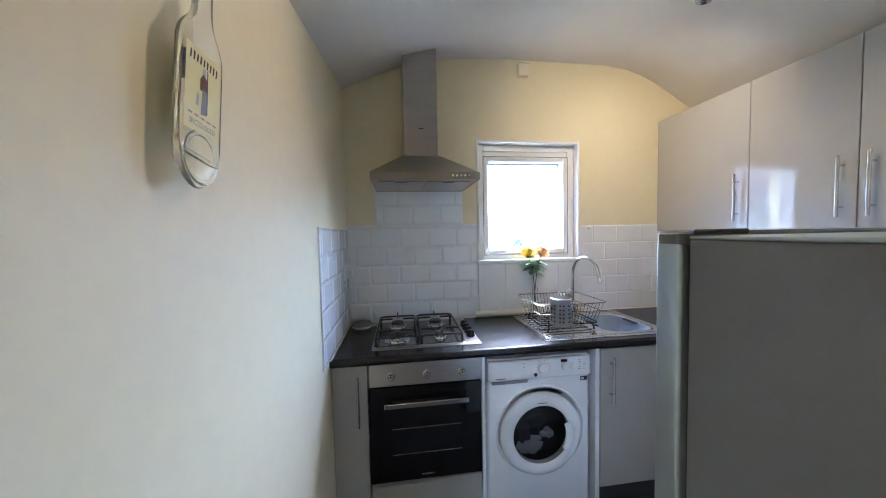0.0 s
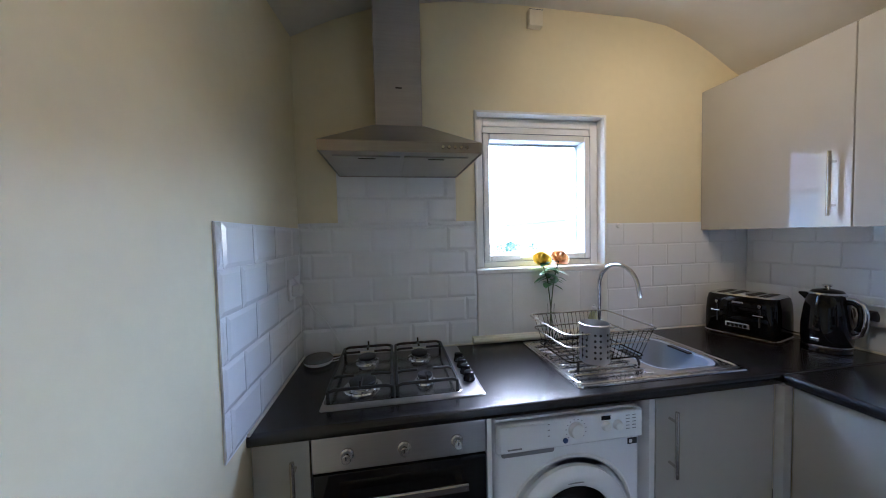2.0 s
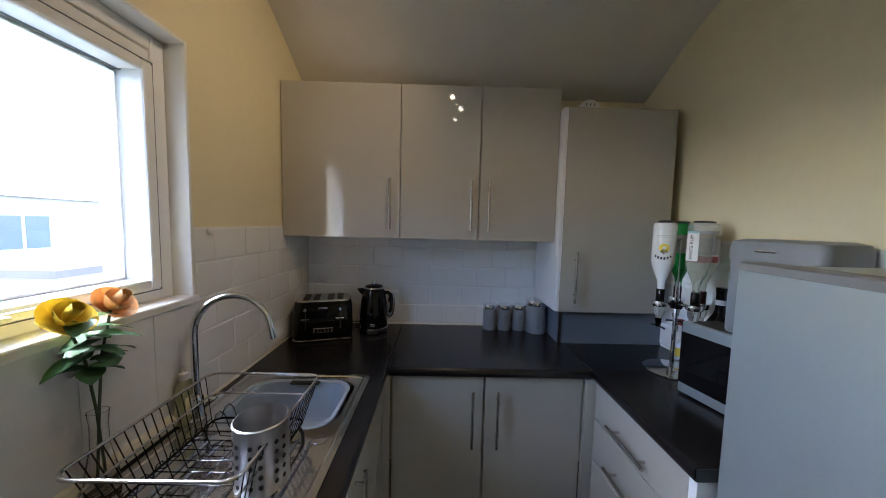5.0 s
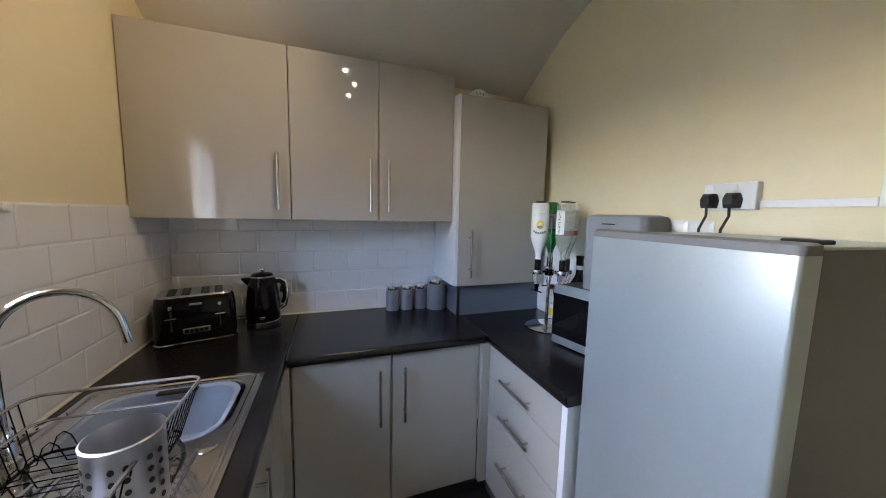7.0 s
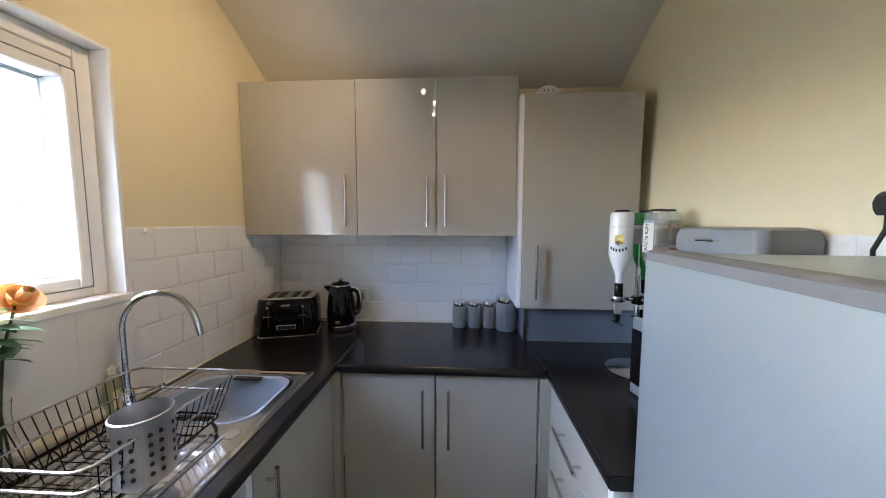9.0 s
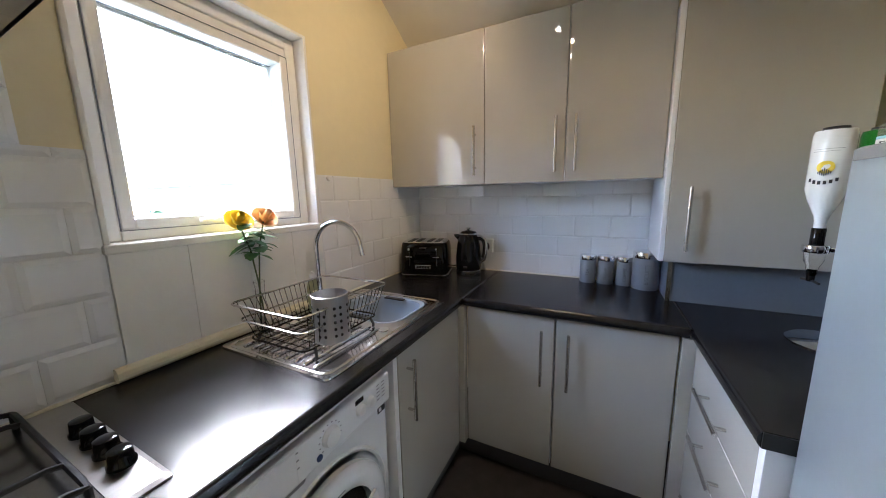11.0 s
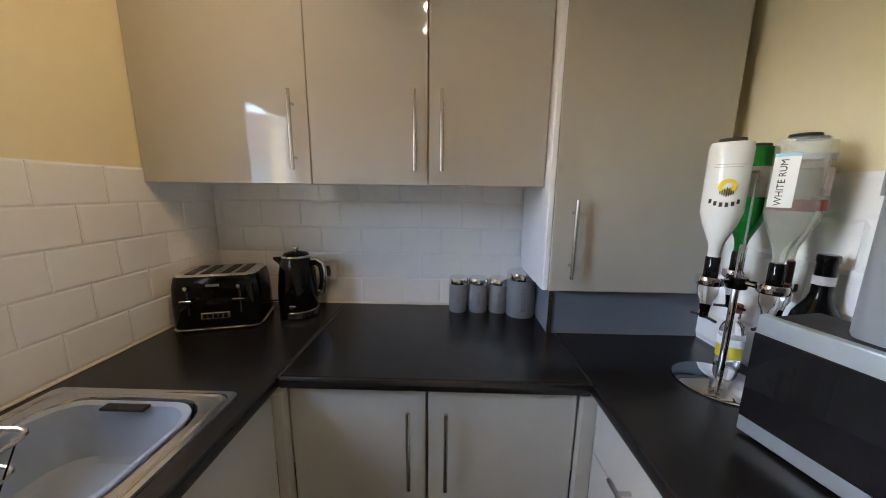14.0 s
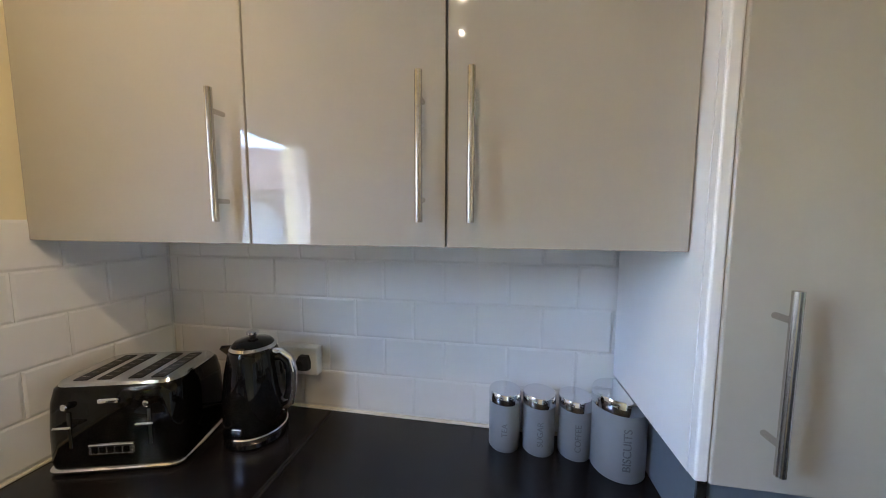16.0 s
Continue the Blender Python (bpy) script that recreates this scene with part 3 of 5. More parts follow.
for cx in (-0.150, 0.078):
    bm = bmesh.new()
    w, d, z = 0.105, 0.205, 0.050
    tube(bm, [(cx - w, -d, z - 0.006), (cx - w, -d + 0.02, z), (cx - w, d - 0.02, z), (cx - w, d, z - 0.006), (cx - w + 0.02, d, z), (cx + w - 0.02, d, z),
              (cx + w, d, z - 0.006), (cx + w, d - 0.02, z), (cx + w, -d + 0.02, z), (cx + w, -d, z - 0.006), (cx + w - 0.02, -d, z), (cx - w + 0.02, -d, z)], 0.0058, 6, True)
    for y in (-0.115, 0.120):
        for dx, dy in ((1, 0), (-1, 0)):
            tube(bm, [(cx + dx * w, y, z), (cx + dx * 0.085, y, z + 0.006), (cx + dx * 0.030, y, z + 0.006)], 0.005, 6)
        sgn = 1 if y > 0 else -1
        tube(bm, [(cx, sgn * d, z), (cx, sgn * (d - 0.02), z + 0.006), (cx, y + sgn * 0.028, z + 0.006)], 0.005, 6)
        tube(bm, [(cx, sgn * d, z), (cx, sgn * d, z + 0.024)], 0.0045, 6)
    for sx in (-1, 1):
        for sy in (-1, 1):
            tube(bm, [(cx + sx * w, sy * d, z - 0.004), (cx + sx * w, sy * d, 0.0095)], 0.006, 6)
    part("grate", bm, IRON, hob, smooth=True)
for i in range(4):
    part("knob", lathe([(0.022, 0.008), (0.022, 0.015), (0.019, 0.019), (0.018, 0.040), (0.014, 0.042)], 20, cx=0.243, cy=-0.135 + 0.062 * i), BLACKG, hob, smooth=True)

# ---- sink ----
sink = thing("sink", pose(1.431, -0.294, WT), "steel inset sink with drainer", "sink")
SX, SY = 0.732, 0.495
bm = bmesh.new()
B0 = rrect(0.170, -0.012, 0.322, 0.392, 0.09, 0.006, 6)
o = [Vector(p) for p in rrect(0, 0, SX, SY, 0.02, 0.005, 6)]
ov = [bm.verts.new(p) for p in o]
iv = [bm.verts.new(p) for p in B0]
n = len(ov)
for i in range(n):
    j = (i + 1) % n
    bm.faces.new((ov[i], ov[j], iv[j], iv[i]))
ev = [bm.verts.new((p.x * 1.004, p.y * 1.006, 0.0002)) for p in o]
for i in range(n):
    j = (i + 1) % n
    bm.faces.new((ev[i], ev[j], ov[j], ov[i]))
prev = iv
for s, z in ((0.985, 0.0), (0.96, -0.03), (0.93, -0.13), (0.80, -0.150), (0.2, -0.155)):
    cur = [bm.verts.new((0.170 + (p[0] - 0.170) * s, -0.012 + (p[1] + 0.012) * s, z)) for p in B0]
    for i in range(n):
        j = (i + 1) % n
        bm.faces.new((prev[i], prev[j], cur[j], cur[i]))
    prev = cur
bm.faces.new(prev)
part("basin", bm, POLISH, sink, smooth=True)
bm = bmesh.new()
for i in range(9):
    y = -0.165 + 0.041 * i
    tube(bm, [(-0.335, y, 0.005), (-0.325, y, 0.008), (-0.05, y, 0.008), (-0.03, y, 0.005)], 0.005, 6)
part("drainer_ribs", bm, POLISH, sink, smooth=True)
bm = loft(bmesh.new(), [rrect(0, 0, 0.710, 0.470, 0.03, 0.0055, 6), rrect(0, 0, 0.702, 0.462, 0.03, 0.009, 6), rrect(0, 0, 0.692, 0.452, 0.03, 0.009, 6), rrect(0, 0, 0.684, 0.444, 0.03, 0.0055, 6)], False, False)
part("raised_edge", bm, POLISH, sink, smooth=True)
part("overflow_hole", lathe([(0.022, 0.0062), (0.020, 0.008), (0.012, 0.0085)], 18, cx=-0.03, cy=-0.185), CHROME, sink, smooth=True)

bowl = thing("washing_up_bowl", pose(1.600, -0.300, WT - 0.150), "blue-grey plastic washing-up bowl inside the sink", "bowl")
R = [(0.235, 0.30, 0.0), (0.25, 0.315, 0.01), (0.285, 0.352, 0.135), (0.305, 0.372, 0.150), (0.303, 0.370, 0.154), (0.276, 0.344, 0.150), (0.242, 0.308, 0.02), (0.22, 0.28, 0.008)]
part("tub", loft(bmesh.new(), [rrect(0, 0, w, d, 0.075, z, 6) for w, d, z in R]), BOWL, bowl, smooth=True)
for s in (-1, 1):
    part("grip", slab(s * 0.128 - 0.012, s * 0.128 + 0.012, -0.055, 0.055, 0.1485, 0.1562, 0.003), BLACKM, bowl, "dark grip on the rim")

tap = thing("mixer_tap", pose(1.485, -0.066, WT + 0.005), "tall chrome swan-neck mixer tap", "tap")
part("tap_base", lathe([(0.026, 0), (0.026, 0.006), (0.021, 0.012), (0.0195, 0.075), (0.014, 0.082)], 24), CHROME, tap, smooth=True)
bm = bmesh.new()
dirx, diry = 0.26, -0.966
pts = [(0, 0, 0.07), (0, 0, 0.18), (0, 0, 0.26)]
RAD = 0.105
for a in range(0, 166, 11):
    t = RAD - RAD * math.cos(radians(a))
    pts.append((dirx * t, diry * t, 0.275 + RAD * 1.08 * math.sin(radians(a))))
e = pts[-1]
pts.append((e[0] + dirx * 0.012, e[1] + diry * 0.012, e[2] - 0.062))
tube(bm, pts, 0.0105, 14)
part("spout", bm, CHROME, tap, smooth=True)
bm = bmesh.new()
tube(bm, [(0.0, -0.018, 0.055), (0.03, -0.055, 0.062), (0.045, -0.085, 0.075)], 0.005, 8)
part("lever", bm, CHROME, tap, smooth=True)

# ---- fridge ----
fr = thing("fridge", pose(1.041, -1.797, 0.0, 0, 0, -4.5) @ Matrix.Diagonal((1.03, 1, 1, 1)), "silver fridge with dark grey sides against the wall", "fridge")
part("body", loft(bmesh.new(), [rrect(0, -0.004, 0.46, 0.40, 0.006, 0.02), rrect(0, -0.004, 0.46, 0.40, 0.006, 1.454)]), FRIDGES, fr)
bm = loft(bmesh.new(), [rrect(0, 0.234, 0.475, 0.058, 0.007, z) for z in (0.05, 1.446)])
fd = part("fridge_door", bm, FRIDGE, fr, smooth=True)
part("door_cap", loft(bmesh.new(), [rrect(0, 0.234, 0.477, 0.060, 0.013, 1.4465), rrect(0, 0.234, 0.477, 0.060, 0.013, 1.464), rrect(0, 0.234, 0.465, 0.05, 0.012, 1.468)]), FRIDGES, fd, smooth=True)
part("door_seal", slab(-0.222, 0.222, 0.197, 0.2045, 0.06, 1.445), BLACKM, fr)
part("top_panel", slab(-0.231, 0.231, -0.200, 0.195, 1.4545, 1.461, 0.003), FRIDGE, fr, "pale silver top panel")
part("hinge", slab(-0.225, -0.17, 0.15, 0.195, 1.4635, 1.472, 0.003), BLACKM, fr)
for x in (-0.19, 0.19):
    for y in (-0.18, 0.14):
        part("foot", lathe([(0.02, 0), (0.02, 0.022)], 12, cx=x, cy=y), BLACKM, fr)

# ---- microwave and what stands on it ----
MW = pose(1.525, -1.905, WT, 0, 0, 12)
mw = thing("microwave", MW, "silver microwave with black glass door on the worktop", "microwave")
part("casing", slab(-0.21, 0.21, -0.055, 0.085, 0.012, 0.280, 0.006), BLACKM, mw)
fp = part("front_frame", slab(-0.215, 0.215, 0.0855, 0.108, 0.008, 0.284, 0.004), FRIDGE, mw)
part("door_glass", slab(-0.120, 0.213, 0.1085, 0.112, 0.046, 0.244, 0.002), BLACKGL, mw)
part("keypad", slab(-0.211, -0.126, 0.1085, 0.112, 0.046, 0.244, 0.002), BLACKGL, mw)
for x in (-0.17, 0.17):
    for y in (-0.04, 0.06):
        part("foot", lathe([(0.014, 0), (0.014, 0.0125)], 10, cx=x, cy=y), BLACKM, mw)

bb = thing("bread_bin", pose(1.510, -1.930, WT + 0.281, 0, 0, 8) @ Matrix.Diagonal((0.88, 0.95, 1.245, 1)), "grey enamel bread bin on the microwave", "bread bin")
part("tin", loft(bmesh.new(), [rrect(0, 0, 0.290, 0.185, 0.03, 0.0), rrect(0, 0, 0.296, 0.19, 0.03, 0.006), rrect(0, 0, 0.296, 0.19, 0.03, 0.215)]), CANG, bb, smooth=True)
part("lid", loft(bmesh.new(), [rrect(0, 0, 0.304, 0.198, 0.03, 0.205), rrect(0, 0, 0.306, 0.2, 0.032, 0.238), rrect(0, 0, 0.290, 0.186, 0.03, 0.256), rrect(0, 0, 0.24, 0.14, 0.03, 0.262)]), CANG, bb, smooth=True)
bm = bmesh.new()
tube(bm, [(-0.03, 0.103, 0.232), (-0.03, 0.118, 0.232), (0.03, 0.118, 0.232), (0.03, 0.103, 0.232)], 0.003, 8)
part("handle", bm, CHROME, bb, smooth=True)


def wine_profile():
    return [(0.034, 0.0), (0.037, 0.006), (0.037, 0.175), (0.033, 0.195), (0.018, 0.222), (0.0145, 0.235), (0.0145, 0.292), (0.016, 0.294), (0.016, 0.305), (0.014, 0.307)]


w = thing("wine_bottle", pose(1.800, -1.978, WT) @ Matrix.Diagonal((1.25, 1.25, 1.3, 1)), "dark wine bottle standing behind the drinks stand", "bottle")
part("glass_body", lathe(wine_profile(), 28), BLACKG, w, smooth=True)
part("neck_label", lathe([(0.0158, 0.252), (0.0158, 0.268)], 24), LABELS, w, smooth=True)

# ---- drinks stand with four upturned bottles ----
OP = (1.900, -1.870)
LIFT = 0.055
st = thing("drinks_optic_stand", pose(OP[0], OP[1], WT), "chrome rotating bar optic stand", "optic stand")
part("base_disc", lathe([(0.108, 0.0), (0.110, 0.004), (0.104, 0.008), (0.02, 0.011), (0.012, 0.014)], 48), CHROME, st, smooth=True)
part("pole", lathe([(0.0085, 0.012), (0.0085, 0.40), (0.006, 0.405)], 20), CHROME, st, smooth=True)
bm = slab(-0.014, 0.014, -0.003, 0.003, 0.30, 0.590, 0.0015)
put(bm, -0.014, 0.014, -0.003, 0.050, 0.5905, 0.596, 0.0015)
part("flat_upright", spin(bm, pose(0, 0, 0, 0, 0, -40)), CHROME, st, "flat chrome upright bent over at the top")
part("hub", lathe([(0.022, 0.285), (0.024, 0.290), (0.024, 0.312), (0.022, 0.316)], 24), BLACKG, st, smooth=True)
BOT = [("milk", 98), ("green", -38), ("rum", 188), ("vodka", 238)]
for nm, a in BOT:
    ax, ay = 0.085 * math.cos(radians(a)), 0.085 * math.sin(radians(a))
    bm = bmesh.new()
    tube(bm, [(0.02 * ax / 0.085, 0.02 * ay / 0.085, 0.25), (ax, ay, 0.25)], 0.007, 8)
    arm = part("arm", bm, CHROME, st, smooth=True)
    arm.location.z = LIFT
    part("clamp_ring", loft(bmesh.new(), [ring(0.029, 0.243, 24, ax, ay), ring(0.031, 0.247, 24, ax, ay), ring(0.031, 0.262, 24, ax, ay), ring(0.029, 0.266, 24, ax, ay), ring(0.017, 0.266, 24, ax, ay), ring(0.017, 0.243, 24, ax, ay), ring(0.029, 0.243, 24, ax, ay)], False, False), CHROME, arm, smooth=True)
    ms = part("measure_chamber", lathe([(0.008, 0.165), (0.011, 0.17), (0.015, 0.20), (0.022, 0.215), (0.024, 0.242)], 20, cx=ax, cy=ay), GLASS, st, "clear spirit measure", smooth=True)
    ms.location.z = LIFT
    part("valve", lathe([(0.009, 0.150), (0.010, 0.155), (0.010, 0.185), (0.006, 0.19)], 16, cx=ax, cy=ay), BLACKG, ms, smooth=True)
    bm = bmesh.new()
    tx, ty = -math.sin(radians(a)), math.cos(radians(a))
    tube(bm, [(ax + tx * 0.036, ay + ty * 0.036, 0.150), (ax, ay, 0.154), (ax - tx * 0.036, ay - ty * 0.036, 0.150)], 0.004, 8)
    part("lever", bm, BLACKM, ms, smooth=True)


def upturned(kind, a):
    """A spirit bottle hanging neck down in the stand."""
    ax, ay = OP[0] + 0.085 * math.cos(radians(a)), OP[1] + 0.085 * math.sin(radians(a))
    text = {"milk": "white coconut liqueur bottle upside down in the stand", "green": "green glass spirit bottle upside down in the stand",
            "rum": "clear white rum bottle upside down in the stand", "vodka": "clear spirit bottle with red band upside down"}[kind]
    b = thing("spirit_bottle", pose(ax, ay, WT + 0.268 + LIFT, 0, 0, 180) @ Matrix.Scale(1.08, 4), text, "bottle", "bottles in the optic stand")
    r = 0.041
    prof = [(0.0125, 0.0), (0.0125, 0.065), (0.015, 0.080), (r * 0.8, 0.125), (r, 0.155), (r, 0.300), (r * 0.93, 0.312), (r * 0.5, 0.315)]
    part("glass_body", lathe(prof, 28), {"milk": MILK, "green": GREENGL, "rum": THINGL, "vodka": THINGL}[kind], b, smooth=True)
    part("neck_cap", lathe([(0.0145, -0.002), (0.0148, 0.002), (0.0148, 0.045), (0.0135, 0.047)], 20), CAPBR if kind == "vodka" else BLACKG, b, smooth=True)
    if kind in ("rum", "vodka"):
        part("spirit", lathe([(0.0105, 0.05), (0.012, 0.075), (r * 0.72, 0.125), (r * 0.9, 0.155), (r * 0.9, 0.175 if kind == "vodka" else 0.250)], 24), SPIRIT, b, smooth=True)
    part("base_cap", lathe([(r * 0.62, 0.3155), (r * 0.6, 0.321), (r * 0.3, 0.323)], 20), BLACKM, b, smooth=True)
    face = math.degrees(math.atan2(-1.15 - ay, 0.95 - ax))   # labels look into the room

    def wrap(a0, a1, z0, z1, rr=r + 0.0008, kk=10):
        bm = bmesh.new()
        rows = []
        for z in (z0, z1):
            rows.append([bm.verts.new((rr * math.cos(radians(face - 180 + a0 + (a1 - a0) * i / kk)), rr * math.sin(radians(face - 180 + a0 + (a1 - a0) * i / kk)), z)) for i in range(kk + 1)])
        for i in range(kk):
            bm.faces.new((rows[0][i], rows[0][i + 1], rows[1][i + 1], rows[1][i]))
        r_ = bmesh.ops.extrude_face_region(bm, geom=bm.faces[:])
        for v in [g for g in r_["geom"] if isinstance(g, bmesh.types.BMVert)]:
            v.co.xy *= (rr + 0.0006) / rr
        return bm

    def spot(z, rad, rr=r + 0.0012):
        """A round mark laid on the curved side."""
        bm = bmesh.new()
        for d_ in (0.0, 0.0006):
            vs_ = [bm.verts.new(((rr + d_) * math.cos(radians(face - 180) + rad * math.cos(k * 0.393) / rr), (rr + d_) * math.sin(radians(face - 180) + rad * math.cos(k * 0.393) / rr), z + rad * math.sin(k * 0.393))) for k in range(16)]
            bm.faces.new(vs_)
        return bm

    def stamp(body, size, z, roll, off=0.0, ink=INK):
        aa = radians(face - 180 + off)
        m = Matrix.Translation(((r + 0.0018) * math.cos(aa), (r + 0.0018) * math.sin(aa), z)) @ pose(0, 0, 0, 0, 0, face - 180 + off + 90) @ pose(0, 0, 0, 90) @ pose(0, 0, 0, 0, 0, roll)
        letters("lettering", body, size, ink, m, b)

    if kind == "milk":
        part("sun_mark", spot(0.214, 0.017), LABELY, b, "round yellow sun mark")
        for k in range(7):
            part("palm_mark", wrap(-17 + 5 * k, -14.5 + 5 * k, 0.190 + 0.0022 * abs(k - 3), 0.212 - 0.003 * abs(k - 3), r + 0.0026, 2), INK, b)
        part("text_line", wrap(-40, 40, 0.262, 0.2628), GREYMARK, b)
        part("text_line", wrap(-40, 30, 0.256, 0.2568), GREYMARK, b)
        for k in range(6):
            part("name_mark", wrap(-42 + 14 * k, -34 + 14 * k, 0.168 + 0.0012 * (k - 2.5) ** 2, 0.178 + 0.0012 * (k - 2.5) ** 2, r + 0.0012, 3), INK, b)
    elif kind == "green":
        part("label", wrap(-70, 70, 0.19, 0.265), LABELS, b)
    elif kind == "rum":
        part("label", wrap(-66, -4, 0.170, 0.275), LABELW, b)
        part("label_stripe", wrap(-66, -4, 0.2755, 0.282), LABELB, b)
        stamp("WHITE RUM", 0.0175, 0.222, 90, -34)
        part("back_label", wrap(60, 120, 0.21, 0.275), LABELS, b)
    else:
        part("label", wrap(-60, 70, 0.195, 0.255), LABELS, b)
        part("name_band", wrap(-70, 80, 0.164, 0.188), LABELR, b, "dark red name band")
        part("neck_band", wrap(-180, 180, 0.272, 0.284, kk=24), LABELS, b)
    return b


for nm, a in BOT:
    upturned(nm, a)

mb = thing("mixer_bottle", pose(1.995, -1.972, WT), "small clear bottle with yellow and red label behind the stand", "bottle")
part("glass_body", lathe([(0.030, 0), (0.032, 0.004), (0.032, 0.12), (0.026, 0.14), (0.013, 0.16), (0.013, 0.195)], 24), GLASS, mb, smooth=True)
part("label", lathe([(0.0326, 0.035), (0.0326, 0.075)], 24), LABELY, mb, smooth=True)
part("label_band", lathe([(0.0326, 0.0755), (0.0326, 0.10)], 24), LABELW, mb, smooth=True)
part("cap", lathe([(0.0145, 0.180), (0.0145, 0.205), (0.012, 0.207)], 20), LABELR, mb, smooth=True)

# ---- canisters ----
for body, y, x in (("TEA", -1.132, 2.430), ("SUGAR", -1.221, 2.430), ("COFFEE", -1.312, 2.430)):
    cn = thing("canister", pose(x, y, WT), "small grey enamel %s canister with chrome lid" % body.lower(), "canister", "storage canisters")
    part("tin", lathe([(0.039, 0), (0.041, 0.003), (0.041, 0.128)], 32), CANG, cn, smooth=True)
    part("lid", lathe([(0.042, 0.1285), (0.0425, 0.131), (0.0425, 0.152), (0.040, 0.156), (0.01, 0.157)], 32), CHROME, cn, smooth=True)
    letters("lettering", body, 0.021, EMBOSS, pose(-0.0413, 0, 0.062, 90, 0, -90) @ pose(0, 0, 0, 0, 0, 90), cn)
cn = thing("canister", pose(2.398, -1.405, WT), "large grey enamel biscuits canister with chrome lid", "canister", "storage canisters")
part("tin", lathe([(0.059, 0), (0.061, 0.003), (0.061, 0.162)], 36), CANG, cn, smooth=True)
part("lid", lathe([(0.062, 0.1625), (0.0627, 0.165), (0.0627, 0.190), (0.060, 0.195), (0.01, 0.196)], 36), CHROME, cn, smooth=True)
letters("lettering", "BISCUITS", 0.026, EMBOSS, pose(-0.0613, 0, 0.082, 90, 0, -90) @ pose(0, 0, 0, 0, 0, 90), cn)

# ---- kettle and toaster ----
ke = thing("kettle", pose(2.350, -0.440, WT, 0, 0, 6) @ Matrix.Diagonal((1.02, 1.02, 1.13, 1)), "glossy black kettle with chrome trim", "kettle")
part("stand_base", lathe([(0.076, 0), (0.078, 0.004), (0.074, 0.014)], 36), BLACKG, ke, smooth=True)
part("chrome_foot", lathe([(0.0775, 0.0145), (0.0785, 0.017), (0.0785, 0.026), (0.076, 0.028)], 36), CHROME, ke, smooth=True)
part("jug", lathe([(0.075, 0.0285), (0.078, 0.05), (0.078, 0.10), (0.070, 0.17), (0.060, 0.215), (0.056, 0.222)], 36), BLACKG, ke, smooth=True)
part("lid_ring", lathe([(0.056, 0.2225), (0.057, 0.226), (0.052, 0.232)], 36), CHROME, ke, smooth=True)
part("lid", lathe([(0.051, 0.2325), (0.044, 0.240), (0.02, 0.245), (0.01, 0.247)], 32), BLACKG, ke, smooth=True)
part("lid_knob", lathe([(0.008, 0.2475), (0.009, 0.253), (0.016, 0.257), (0.016, 0.262), (0.010, 0.265)], 20), CHROME, ke, smooth=True)
bm = loft(bmesh.new(), [[(0.0, 0.045, 0.165), (0.020, 0.058, 0.205), (0.0, 0.058, 0.225), (-0.020, 0.058, 0.205)], [(0.0, 0.078, 0.20), (0.010, 0.090, 0.217), (0.0, 0.092, 0.223), (-0.010, 0.090, 0.217)]])
part("spout", bm, BLACKG, ke)
bm = bmesh.new()
tube(bm, [(0, -0.050, 0.212), (0, -0.080, 0.214), (0, -0.104, 0.198), (0, -0.112, 0.165), (0, -0.110, 0.12), (0, -0.100, 0.085), (0, -0.078, 0.072)], 0.0095, 12)
part("handle", bm, CHROME, ke, "chrome and black loop handle", smooth=True)
bm = bmesh.new()
tube(bm, [(0.0, -0.058, 0.198), (0, -0.078, 0.200), (0, -0.094, 0.186), (0, -0.099, 0.160), (0, -0.097, 0.12), (0, -0.088, 0.096)], 0.0085, 10)
part("handle_grip", bm, BLACKG, ke, smooth=True)
part("badge", slab(-0.0795, -0.077, -0.013, 0.013, 0.045, 0.056, 0.002), CHROME, ke)

to = thing("toaster", pose(2.262, -0.184, WT, 0, 0, -74) @ Matrix.Diagonal((1.02, 1.02, 1.15, 1)), "glossy black four-slice toaster with chrome trim", "toaster")
TW, TD = 0.288, 0.200
prof = [(TW, TD, 0.030, 0.014), (TW + 0.006, TD + 0.006, 0.034, 0.03), (TW + 0.006, TD + 0.006, 0.036, 0.09), (TW + 0.002, TD + 0.002, 0.040, 0.150), (TW - 0.008, TD - 0.010, 0.04, 0.178), (TW - 0.016, TD - 0.018, 0.04, 0.183)]
tb = part("body", loft(bmesh.new(), [rrect(0, 0, w, d, r, z) for w, d, r, z in prof]), BLACKG, to, smooth=True)
part("foot_trim", loft(bmesh.new(), [rrect(0, 0, TW + 0.010, TD + 0.010, 0.034, 0.006), rrect(0, 0, TW + 0.012, TD + 0.012, 0.034, 0.010), rrect(0, 0, TW + 0.002, TD + 0.002, 0.032, 0.0138)]), CHROME, to, smooth=True)
part("base_plate", loft(bmesh.new(), [rrect(0, 0, TW - 0.02, TD - 0.02, 0.03, 0.0), rrect(0, 0, TW - 0.02, TD - 0.02, 0.03, 0.006)]), BLACKM, to)
tp = part("top_plate", loft(bmesh.new(), [rrect(0, 0, TW - 0.018, TD - 0.020, 0.038, 0.1835), rrect(0, 0, TW - 0.026, TD - 0.028, 0.036, 0.189)]), POLISH, to, smooth=True)
for sx in (-0.084, -0.034, 0.034, 0.084):
    sl = part("slot", slab(sx - 0.015, sx + 0.015, -0.070, 0.070, 0.1892, 0.1902, 0.0004), BLACKM, tp)
    for k in range(6):
        part("guard_wire", slab(sx - 0.008, sx + 0.008, -0.055 + 0.022 * k - 0.001, -0.055 + 0.022 * k + 0.001, 0.1901, 0.1908), NICKEL, sl)
FYT = -(TD + 0.006) / 2
